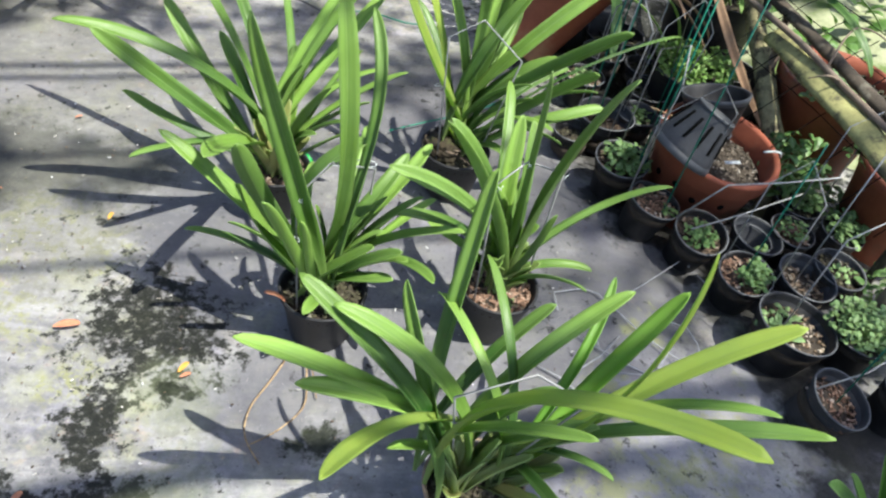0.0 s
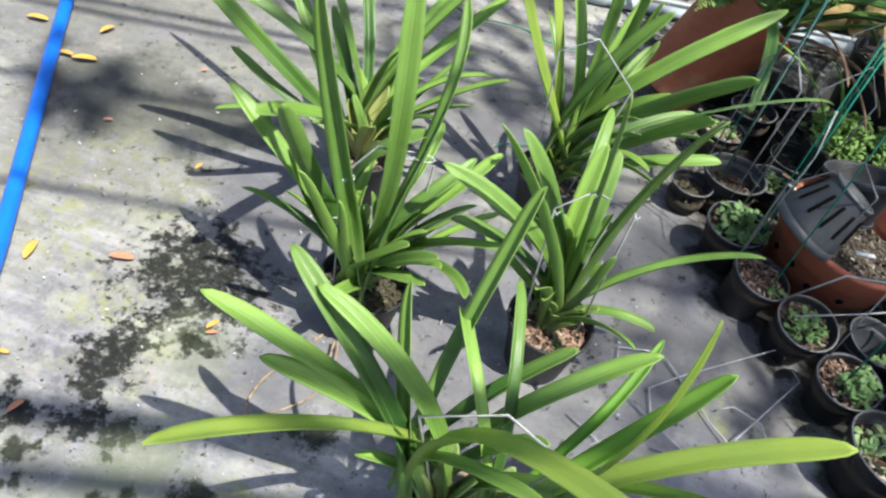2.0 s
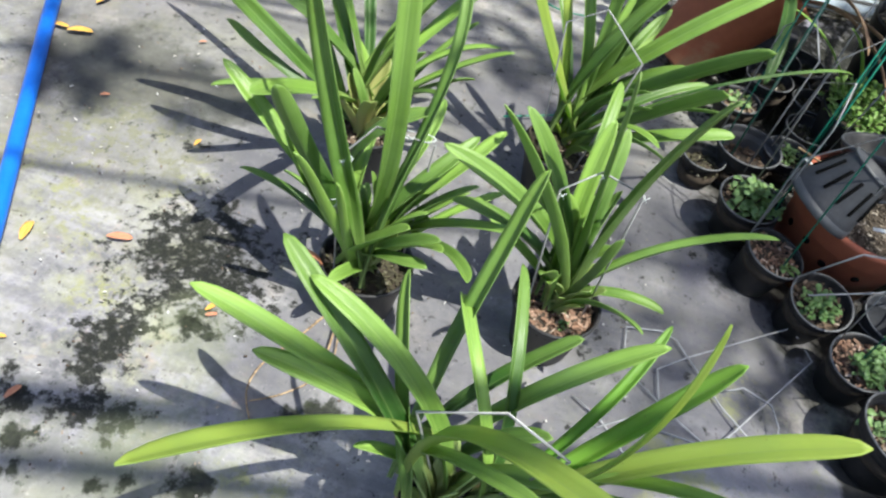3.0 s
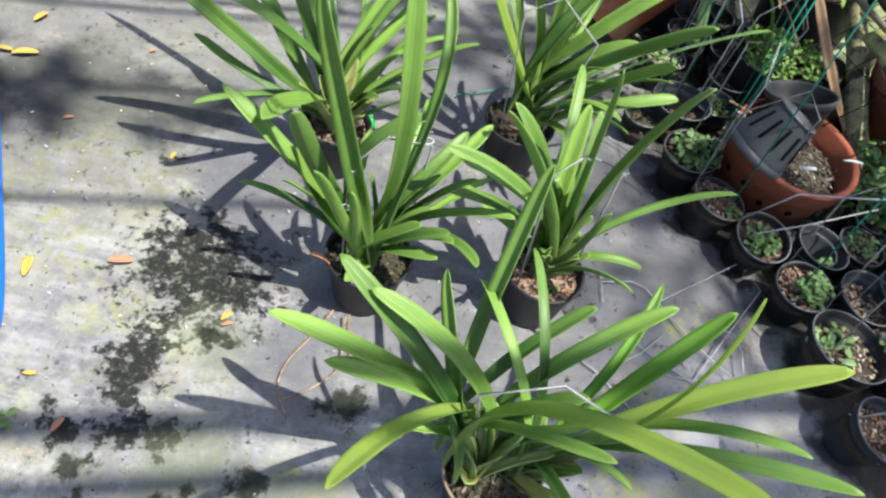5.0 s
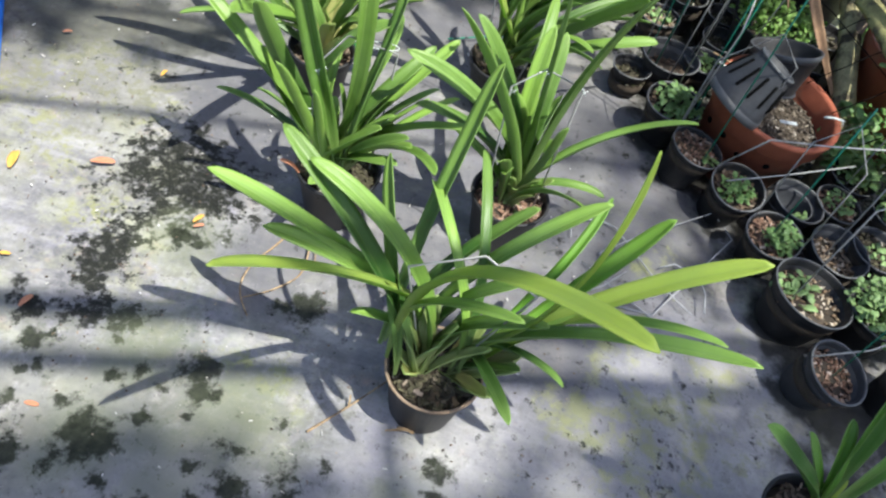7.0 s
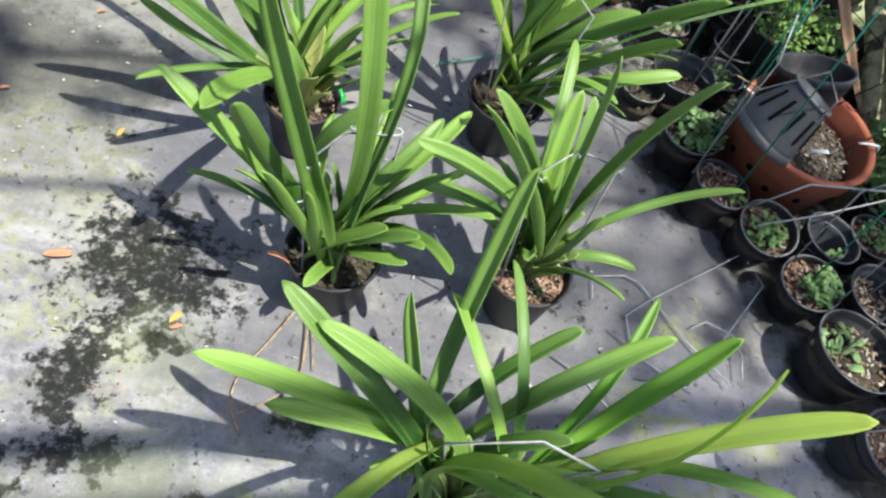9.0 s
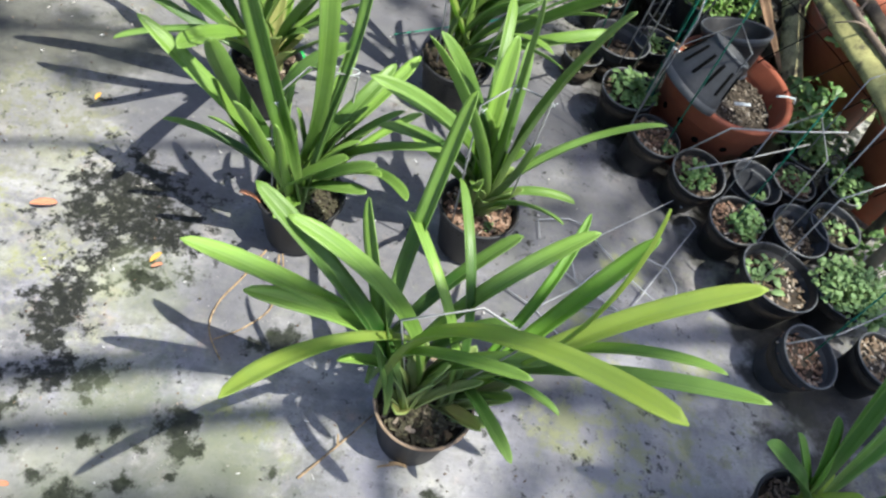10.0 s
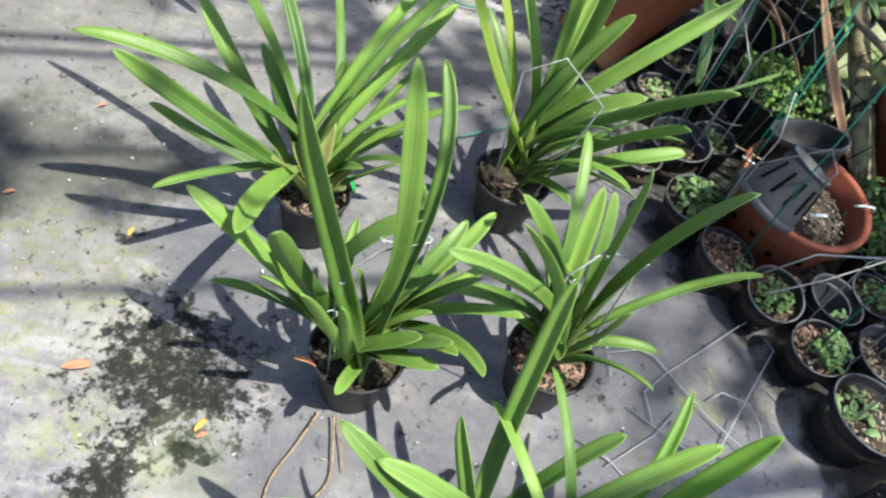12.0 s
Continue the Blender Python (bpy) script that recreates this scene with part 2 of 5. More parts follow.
    holes = spread(t, noise_of(t, shift.outputs["Vector"], 62.0, 5, 0.75), [(0.34, (0.50, 0.50, 0.50)), (0.46, (1, 1, 1))])
    mask = maths(t, "MULTIPLY", spread(t, mask, [(0.20, (0, 0, 0)), (0.42, (0.97, 0.97, 0.97))]), holes)
    moss_and_shade_colour = spread(t, noise_of(t, where, 90.0, 4, 0.7), [(0.36, (0.004, 0.005, 0.003)), (0.55, (0.009, 0.010, 0.007)), (0.78, (0.036, 0.036, 0.026))])
    colour = mixed(t, mask, colour, moss_and_shade_colour)
    soil_and_shade = patches(((0.63, 1.34, 0.08), (0.70, 1.21, 0.09), (0.78, 1.13, 0.09), (0.87, 1.02, 0.10), (0.94, 0.90, 0.11), (0.97, 0.73, 0.10), (0.95, 1.10, 0.22), (0.80, 1.30, 0.20), (1.05, 0.95, 0.22), (1.08, 0.72, 0.18), (0.70, 1.50, 0.22), (0.98, 0.52, 0.16)))
    soil_and_shade = spread(t, maths(t, "ADD", soil_and_shade, maths(t, "MULTIPLY", maths(t, "SUBTRACT", mid, 0.5), 1.1)), [(0.22, (0, 0, 0)), (0.45, (0.86, 0.86, 0.86))])
    colour = mixed(t, soil_and_shade, colour, spread(t, fine, [(0.35, (0.010, 0.010, 0.009)), (0.70, (0.034, 0.032, 0.027))]))
    moss_with_shade = maths(t, "ADD", patches(((-0.68, 1.215, 0.30), (-0.50, 1.215, 0.22), (-0.86, 1.20, 0.18))), maths(t, "MULTIPLY", maths(t, "SUBTRACT", grain, 0.5), 1.0))
    colour = mixed(t, spread(t, moss_with_shade, [(0.25, (0, 0, 0)), (0.62, (0.70, 0.70, 0.70))]), colour, spread(t, mid, [(0.40, (0.030, 0.031, 0.026)), (0.62, (0.075, 0.076, 0.058))]))
    # single round tufts of dark moss with soft olive borders
    nudge = t.nodes.new("ShaderNodeVectorMath")
    nudge.operation = "MULTIPLY_ADD"
    nudge.inputs[1].default_value, nudge.inputs[2].default_value = (0.075, 0.075, 0), (-0.0375, -0.0375, 0)
    wobble = t.nodes.new("ShaderNodeTexNoise")
    wobble.inputs["Scale"].default_value, wobble.inputs["Detail"].default_value = 17.0, 4.0
    t.links.new(where, wobble.inputs["Vector"])
    t.links.new(wobble.outputs["Color"], nudge.inputs[0])
    near = t.nodes.new("ShaderNodeVectorMath")
    t.links.new(where, near.inputs[0])
    t.links.new(nudge.outputs["Vector"], near.inputs[1])
    tufts = patches(((-0.369, 0.386, 0.045), (-0.372, 0.330, 0.03), (-0.342, 0.344, 0.035), (-0.232, 0.262, 0.055), (-0.240, 0.232, 0.045), (-0.200, 0.258, 0.045), (-0.112, 0.407, 0.055), (-0.097, 0.375, 0.045),
                     (-0.191, 0.378, 0.025), (-0.231, 0.361, 0.025), (-0.139, 0.171, 0.038), (-0.103, 0.197, 0.025), (-0.041, 0.217, 0.028), (0.007, 0.235, 0.05), (0.02, 0.198, 0.055), (0.060, 0.213, 0.04),
                     (0.065, 0.286, 0.035), (0.007, 0.585, 0.06), (-0.03, 0.578, 0.04), (0.308, 0.353, 0.045), (0.311, 0.318, 0.035), (0.262, 0.264, 0.04), (0.299, 0.266, 0.035), (-0.243, 0.666, 0.05),
                     (-0.260, 0.640, 0.03), (-0.215, 0.650, 0.03), (-0.02, 0.30, 0.035), (-0.07, 0.27, 0.03), (-0.16, 0.30, 0.03), (-0.28, 0.31, 0.035), (-0.31, 0.21, 0.04), (0.09, 0.25, 0.03), (0.13, 0.33, 0.025), (-0.18, 0.20, 0.03), (0.045, 0.355, 0.025), (-0.10, 0.335, 0.02), (0.06, 0.15, 0.05), (-0.05, 0.13, 0.05), (-0.20, 0.12, 0.05), (-0.357, 0.273, 0.03), (-0.149, 0.359, 0.025)), near.outputs["Vector"])
    halo = maths(t, "ADD", maths(t, "MULTIPLY", patches(((0.0, 0.426, 0.07), (-0.039, 0.372, 0.12), (-0.126, 0.287, 0.07), (0.235, 0.30, 0.06), (-0.211, 0.429, 0.11), (-0.09, 0.20, 0.10), (-0.24, 0.66, 0.11), (-0.232, 0.25, 0.11)), near.outputs["Vector"]), 0.9), maths(t, "MULTIPLY", maths(t, "SUBTRACT", mid, 0.5), 0.9))
    colour = mixed(t, spread(t, halo, [(0.10, (0, 0, 0)), (0.60, (0.42, 0.42, 0.42))]), colour, (0.15, 0.168, 0.098))
    tuft = maths(t, "ADD", maths(t, "MULTIPLY", tufts, 0.72), maths(t, "MULTIPLY", maths(t, "SUBTRACT", grain, 0.5), 2.0))
    tuft = maths(t, "MULTIPLY", spread(t, tuft, [(0.24, (0, 0, 0)), (0.50, (0.92, 0.92, 0.92))]), spread(t, tufts, [(0.02, (0, 0, 0)), (0.12, (1, 1, 1))]))
    colour = mixed(t, tuft, colour, spread(t, noise_of(t, where, 75.0, 3, 0.7), [(0.35, (0.008, 0.010, 0.006)), (0.70, (0.034, 0.040, 0.024))]))
    t.links.new(colour, p.inputs["Base Color"])
    t.links.new(spread(t, tuft, [(0.0, (0.60, 0.60, 0.60)), (1.0, (0.95, 0.95, 0.95))]), p.inputs["Roughness"])
    p.inputs["Specular IOR Level"].default_value = 0.22
    bumped(t, p, maths(t, "ADD", maths(t, "MULTIPLY", weave, 0.5), maths(t, "MULTIPLY", fine, 1.2)), 0.5, 0.0025)
    return m


GREEN_LEAF = leaf_material("orchid_leaf_green", (0.026, 0.092, 0.014), (0.300, 0.500, 0.090), (0.27, 0.43, 0.08), 0.32)
YELLOW_LEAF = leaf_material("orchid_leaf_yellow_green", (0.38, 0.50, 0.08), (0.53, 0.66, 0.16), (0.52, 0.62, 0.11), 0.52)
BACKLIT_LEAF = leaf_material("orchid_leaf_backlit_green", (0.15, 0.36, 0.035), (0.28, 0.52, 0.08), (0.28, 0.47, 0.08), 0.48)
PALE_BASE = leaf_material("leaf_base_pale", (0.28, 0.34, 0.12), (0.48, 0.54, 0.25), (0.26, 0.40, 0.10), 0.35)
CREAM_BASE = leaf_material("leaf_base_cream", (0.36, 0.35, 0.13), (0.54, 0.51, 0.22), (0.30, 0.40, 0.09), 0.35)
DRY_BASE = leaf_material("leaf_base_brown", (0.10, 0.085, 0.035), (0.24, 0.20, 0.10), (0.14, 0.24, 0.05), 0.25)
SHADE_LEAF = leaf_material("orchid_leaf_shade_green", (0.026, 0.105, 0.010), (0.13, 0.31, 0.035), (0.13, 0.27, 0.05), 0.25)
OLIVE_SHADE_LEAF = leaf_material("orchid_leaf_olive_shaded", (0.055, 0.115, 0.018), (0.15, 0.26, 0.05), (0.17, 0.26, 0.05), 0.2)
DARK_LEAF = leaf_material("strap_leaf_dark", (0.035, 0.095, 0.014), (0.09, 0.19, 0.035), (0.10, 0.20, 0.05), 0.3)
HERB_LEAF = leaf_material("seedling_leaf", (0.10, 0.22, 0.06), (0.32, 0.48, 0.20), (0.28, 0.44, 0.18), 0.3)
FERN_LEAF = leaf_material("fern_leaf", (0.08, 0.19, 0.03), (0.22, 0.38, 0.09), (0.22, 0.37, 0.10), 0.4)
SUNLIT_FERN = leaf_material("sunlit_fern_leaf", (0.20, 0.34, 0.08), (0.36, 0.52, 0.18), (0.36, 0.52, 0.20), 0.45)
GREEN_PLASTIC = plain("glossy_green_plastic", (0.005, 0.20, 0.035), (0.04, 0.45, 0.11), 0.2, 40, 0, 0.4)
DRY_LEAF = plain("dry_leaf_brown", (0.16, 0.09, 0.05), (0.30, 0.19, 0.11), 0.8, 40)
FALLEN_LEAF = plain("fallen_leaf_yellow", (0.50, 0.25, 0.04), (0.68, 0.42, 0.09), 0.7, 60)
RED_LEAF = plain("fallen_leaf_orange", (0.40, 0.15, 0.075), (0.56, 0.27, 0.16), 0.75, 60)
BLACK_PLASTIC = plain("black_plastic", (0.012, 0.012, 0.013), (0.030, 0.030, 0.033), 0.5, 18, 0, 0.15, (0.045, 0.042, 0.040))
BLACK_PLASTIC.node_tree.nodes["Principled BSDF"].inputs["Specular IOR Level"].default_value = 0.32
GREY_PLASTIC = plain("grey_black_plastic", (0.026, 0.028, 0.033), (0.054, 0.057, 0.065), 0.55, 22, 0, 0.15)
TERRACOTTA = plain("terracotta_plastic", (0.225, 0.061, 0.034), (0.345, 0.104, 0.058), 0.66, 9, 0, 0.3, (0.23, 0.098, 0.058))
TERRACOTTA.node_tree.nodes["Principled BSDF"].inputs["Specular IOR Level"].default_value = 0.3
SLOT_DARK = plain("dark_slot", (0.004, 0.004, 0.004), (0.010, 0.010, 0.010), 0.8, 20)
SLOT_DARK.node_tree.nodes["Principled BSDF"].inputs["Specular IOR Level"].default_value = 0.0
GREY_PLASTIC.node_tree.nodes["Principled BSDF"].inputs["Specular IOR Level"].default_value = 0.35
RIM_DIRT = plain("dusty_rim", (0.20, 0.135, 0.085), (0.36, 0.26, 0.18), 0.9, 60)
SOIL = plain("dark_potting_soil", (0.018, 0.014, 0.010), (0.065, 0.048, 0.034), 0.95, 60, 0, 1.0)
WIRE = plain("galvanised_wire", (0.25, 0.25, 0.25), (0.46, 0.46, 0.46), 0.5, 60, 0.3)
LOOSE_WIRE = plain("dull_wire", (0.26, 0.265, 0.275), (0.46, 0.465, 0.48), 0.5, 60, 0.3)
GREEN_WIRE = plain("green_coated_wire", (0.0, 0.12, 0.075), (0.005, 0.19, 0.12), 0.4, 60)
THREAD = plain("white_tie_thread", (0.48, 0.53, 0.53), (0.66, 0.70, 0.70), 0.7, 60)
HOSE_BLUE = plain("blue_hose_plastic", (0.0, 0.105, 0.52), (0.004, 0.155, 0.66), 0.42, 14, 0, 0.2)
PIPE_GREY = plain("pale_blue_grey_pipe", (0.22, 0.27, 0.31), (0.36, 0.41, 0.45), 0.5, 8, 0, 0.2, (0.10, 0.11, 0.11))
PIPE_DARK = plain("dark_pipe", (0.02, 0.02, 0.022), (0.06, 0.06, 0.06), 0.5, 12)
MOSSY_BARK = plain("mossy_bark", (0.11, 0.092, 0.052), (0.42, 0.38, 0.20), 0.95, 34, 0, 1.0, (0.045, 0.036, 0.024))
DARK_BARK = plain("dark_bark", (0.022, 0.017, 0.012), (0.085, 0.066, 0.046), 0.95, 30, 0, 1.0, (0.13, 0.115, 0.085))
MOSSY = plain("mossy_wood", (0.18, 0.17, 0.07), (0.42, 0.40, 0.16), 0.95, 26, 0, 1.0, (0.10, 0.09, 0.05))
FERN_CLAY = plain("orange_terracotta_bounce", (0.26, 0.070, 0.032), (0.42, 0.128, 0.058), 0.62, 7, 0, 0.3, (0.38, 0.19, 0.10))
BARK_WOOD = plain("grey_brown_wood", (0.12, 0.085, 0.06), (0.25, 0.19, 0.14), 0.85, 16, 0, 0.8)
DARK_ROOT = plain("dark_root", (0.018, 0.013, 0.008), (0.06, 0.042, 0.024), 0.9, 80)
ROOT = plain("pale_root", (0.20, 0.13, 0.07), (0.46, 0.33, 0.19), 0.85, 110, 0, 0.6, (0.10, 0.065, 0.04))
WALL_YELLOW = plain("ochre_stone", (0.10, 0.075, 0.03), (0.42, 0.29, 0.11), 0.95, 9, 0, 1.0, (0.03, 0.042, 0.014))
EARTH = plain("garden_earth", (0.05, 0.045, 0.03), (0.12, 0.11, 0.06), 0.95, 3, 0, 0.8, (0.08, 0.11, 0.04))
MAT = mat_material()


def chips_material(name, stops):
    """Bark, husk and stone bits, one tone a bit."""
    m, t, p = material(name)
    island = t.nodes.new("ShaderNodeNewGeometry").outputs["Random Per Island"]
    colour = spread(t, island, stops)
    shade = noise_of(t, coords(t), 160.0, 4, 0.6)
    colour = mixed(t, maths(t, "MULTIPLY", shade, 0.5), colour, (0.05, 0.035, 0.025))
    t.links.new(colour, p.inputs["Base Color"])
    p.inputs["Roughness"].default_value = 0.9
    bumped(t, p, shade, 0.6, 0.002)
    return m


CHIPS_BROWN = chips_material("bark_chips_brown", [(0.0, (0.05, 0.035, 0.024)), (0.5, (0.13, 0.085, 0.055)), (0.85, (0.22, 0.155, 0.105)), (1.0, (0.42, 0.35, 0.28))])
CHIPS_RED = chips_material("bark_chips_reddish", [(0.0, (0.10, 0.055, 0.035)), (0.45, (0.26, 0.145, 0.095)), (0.85, (0.38, 0.25, 0.18)), (1.0, (0.62, 0.54, 0.46))])
PALE_GRIT = chips_material("pale_grit", [(0.0, (0.45, 0.40, 0.34)), (0.6, (0.72, 0.70, 0.66)), (1.0, (0.85, 0.85, 0.84))])
CHIPS_DARK = chips_material("mossy_mix_dark", [(0.0, (0.016, 0.014, 0.009)), (0.55, (0.055, 0.052, 0.026)), (0.90, (0.12, 0.115, 0.06)), (1.0, (0.48, 0.45, 0.40))])


CHIPS_MOSS = chips_material("mossy_bark_shreds", [(0.0, (0.010, 0.009, 0.006)), (0.50, (0.045, 0.044, 0.024)), (0.86, (0.11, 0.105, 0.058)), (1.0, (0.46, 0.36, 0.31))])
CHIPS_GREY = chips_material("grey_brown_mulch", [(0.0, (0.045, 0.036, 0.026)), (0.45, (0.13, 0.105, 0.078)), (0.85, (0.25, 0.21, 0.165)), (1.0, (0.55, 0.50, 0.43))])
CHIPS_PALE = chips_material("bark_chips_pale", [(0.0, (0.09, 0.06, 0.035)), (0.35, (0.30, 0.20, 0.12)), (0.7, (0.46, 0.35, 0.24)), (1.0, (0.66, 0.60, 0.50))])
RIM_GREY = plain("paler_grey_plastic", (0.042, 0.045, 0.051), (0.078, 0.083, 0.092), 0.5, 40)
RIM_HIGHLIGHT = plain("highlight_plastic_edge", (0.075, 0.078, 0.084), (0.17, 0.175, 0.185), 0.5, 60)
MOSSY_ROOT = plain("mossy_roots", (0.012, 0.009, 0.005), (0.050, 0.036, 0.018), 0.95, 60, 0, 1.0, (0.045, 0.050, 0.014))


BANK_MOSS = plain("pale_sunlit_moss", (0.17, 0.20, 0.09), (0.42, 0.43, 0.27), 0.95, 11, 0, 1.0, (0.15, 0.21, 0.06))


# ---- building blocks ----
def part(name, bm, mat, parent, label="", smooth=True):
    me = bpy.data.meshes.new(name)
    bm.to_mesh(me)
    bm.free()
    me.materials.append(mat)
    if smooth:
        for f in me.polygons:
            f.use_smooth = True
    ob = new(name, me)
    ob.parent = parent
    if label:
        ob["label"] = label
    return ob


def thing(name, place, label, category, group="", kind=""):
    ob = new(name)
    ob.empty_display_size = 0.05
    ob.location = place
    return tagged(ob, label, category, group, kind)


def lathe(profile, sides=40, wobble=0.0):
    """A turned body round z from (radius, height) steps."""
    bm = bmesh.new()
    rings = []
    for r, z in profile:
        if r < 1e-6:
            rings.append([bm.verts.new((0, 0, z))])
        else:
            rings.append([bm.verts.new((r * (1 + wobble * math.sin(3 * a + z * 9)) * math.cos(a), r * (1 + wobble * math.sin(2 * a)) * math.sin(a), z))
                          for a in (2 * math.pi * k / sides for k in range(sides))])
    for a, b in zip(rings, rings[1:]):
        if len(a) == len(b) == 1:
            continue
        for k in range(sides):
            if len(a) == 1:
                bm.faces.new((a[0], b[(k + 1) % sides], b[k]))
            elif len(b) == 1:
                bm.faces.new((a[k], a[(k + 1) % sides], b[0]))
            else:
                bm.faces.new((a[k], a[(k + 1) % sides], b[(k + 1) % sides], b[k]))
    bmesh.ops.recalc_face_normals(bm, faces=bm.faces)
    return bm


def tube_into(bm, points, radius, sides=8, taper=1.0):
    points = [Vector(p) for p in points]
    rings = []
    for k, p in enumerate(points):
        ahead = (points[min(k + 1, len(points) - 1)] - points[max(k - 1, 0)]).normalized()
        side = ahead.orthogonal().normalized() if abs(ahead.z) > 0.95 else ahead.cross((0, 0, 1)).normalized()
        up = side.cross(ahead)
        r = radius * (1 + (taper - 1) * k / max(1, len(points) - 1))
        rings.append([bm.verts.new(p + r * (math.cos(a) * side + math.sin(a) * up)) for a in (2 * math.pi * i / sides for i in range(sides))])
    for a, b in zip(rings, rings[1:]):
        for k in range(sides):
            bm.faces.new((a[k], a[(k + 1) % sides], b[(k + 1) % sides], b[k]))
    bm.faces.new(rings[0][::-1])
    bm.faces.new(rings[-1])


def tube(points, radius, sides=8, taper=1.0):
    bm = bmesh.new()
    tube_into(bm, points, radius, sides, taper)
    bmesh.ops.recalc_face_normals(bm, faces=bm.faces)
    return bm


def bent(points, steps=6):
    """A smooth line through a few corners."""
    pts = [Vector(p) for p in points]
    out = []
    for k in range(len(pts) - 1):
        a, b, c, d = pts[max(k - 1, 0)], pts[k], pts[k + 1], pts[min(k + 2, len(pts) - 1)]
        for i in range(steps):
            u = i / steps
            out.append(0.5 * ((2 * b) + (c - a) * u + (2 * a - 5 * b + 4 * c - d) * u * u + (3 * b - a - 3 * c + d) * u ** 3))
    out.append(pts[-1])
    return out


def strap_into(bm, base, azimuth, rise, length, droop, swerve, width, twist, fold=0.68, blunt=2.3, steps=16, thick=0.0012, foot=0.45, tip=0.15):
    """A strap leaf: it leaves its base at an azimuth and a rise, droops and swerves along its length; keeled across, with thickness."""
    uv = bm.loops.layers.uv.verify()
    p = Vector(base)
    rows = []
    columns = (-1.0, 0.0, 1.0) if steps < 6 else (-1.0, -0.55, -0.09, 0.09, 0.55, 1.0)
    last = len(columns) - 1
    at = [1 - (1 - k / steps) ** 1.4 for k in range(steps + 1)]
    for k, s in enumerate(at):
        after = at[min(k + 1, steps)]
        mid = 0.5 * (s + after)
        e, a = radians(rise - droop * s ** 1.5), radians(azimuth + swerve * s ** 1.5)
        ahead = Vector((math.cos(e) * math.cos(a), math.cos(e) * math.sin(a), math.sin(e)))
        side = Vector((math.sin(a), -math.cos(a), 0))
        up = side.cross(ahead)
        turn = radians(twist) * min(1.0, s * 2.2)
        side, up = math.cos(turn) * side + math.sin(turn) * up, math.cos(turn) * up - math.sin(turn) * side
        body = foot + (1 - foot) * min(1.0, s / 0.4) ** 0.8
        end = max(0.0, 1 - (max(0.0, s - 1 + tip) / tip) ** blunt) ** 0.5
        half = max(0.0012, 0.53 * width * body * end * (1 - 0.26 * s * s))
        keel = fold * (1.45 - 0.80 * min(1.0, s * 1.2)) + 0.04
        wave = 0.03 * half * math.sin(9 * s + azimuth)
        row = []
        for u in columns:
            row.append((p + side * (half * u * math.cos(keel)) + up * (half * (abs(u) ** 1.12) * math.sin(keel) + wave * u), up, (u + 1) / 2, s))
        rows.append(row)
        e, a = radians(rise - droop * mid ** 1.5), radians(azimuth + swerve * mid ** 1.5)
        p = p + Vector((math.cos(e) * math.cos(a), math.cos(e) * math.sin(a), math.sin(e))) * (length * (after - s))
    top = [[bm.verts.new(q) for q, n, u, v in row] for row in rows]
    low = [[bm.verts.new(q - n * thick) for q, n, u, v in row] for row in rows]

    def face(vs, uvs):
        f = bm.faces.new(vs)
        for loop, c in zip(f.loops, uvs):
            loop[uv].uv = c
    for k in range(steps):
        va, vb = at[k], at[k + 1]
        for i in range(last):
            ua, ub = (columns[i] + 1) / 2, (columns[i + 1] + 1) / 2
            face((top[k][i], top[k][i + 1], top[k + 1][i + 1], top[k + 1][i]), ((ua, va), (ub, va), (ub, vb), (ua, vb)))
            face((low[k][i], low[k + 1][i], low[k + 1][i + 1], low[k][i + 1]), ((ua, va), (ua, vb), (ub, vb), (ub, va)))
        for i, u in ((0, 0.0), (last, 1.0)):
            vs = (top[k][i], top[k + 1][i], low[k + 1][i], low[k][i])
            face(vs if i == 0 else vs[::-1], ((u, va), (u, vb), (u, vb), (u, va)) if i == 0 else ((u, va), (u, vb), (u, vb), (u, va)))
    face(tuple(top[-1]) + tuple(low[-1][::-1]), [(0.5, 1.0)] * (2 * last + 2))


def leaf(plant, x, y, z, azimuth, rise, length, droop, swerve, width, twist, mat=None, blunt=2.3):
    bm = bmesh.new()
    strap_into(bm, (x, y, z), azimuth, rise, length, droop, swerve, width, twist, blunt=blunt, foot=0.30, tip=0.10 + 0.13 * ((azimuth * 0.173 + rise * 0.31) % 1))
    return part("leaf", bm, mat or GREEN_LEAF, plant)


def bits_into(bm, rng, count, radius, z, size, flat=0.45):
    """Loose bark chips heaped in a pot."""
    for _ in range(count):
        r, a = radius * math.sqrt(rng.random()), rng.random() * 6.283
        w, l, h = size * rng.uniform(0.35, 1.0), size * rng.uniform(0.8, 2.7), size * rng.uniform(0.2, 0.6)
        m = Matrix.Translation((r * math.cos(a), r * math.sin(a), z + rng.uniform(-0.3, 0.6) * size)) @ Euler((rng.uniform(-flat, flat), rng.uniform(-flat, flat), rng.random() * 6.28)).to_matrix().to_4x4()
        c = [bm.verts.new(m @ Vector((sx * l / 2 * rng.uniform(0.6, 1), sy * w / 2 * rng.uniform(0.6, 1), sz * h / 2))) for sx in (-1, 1) for sy in (-1, 1) for sz in (-1, 1)]
        for q in ((0, 1, 3, 2), (4, 6, 7, 5), (0, 4, 5, 1), (2, 3, 7, 6), (0, 2, 6, 4), (1, 5, 7, 3)):
            bm.faces.new([c[i] for i in q])


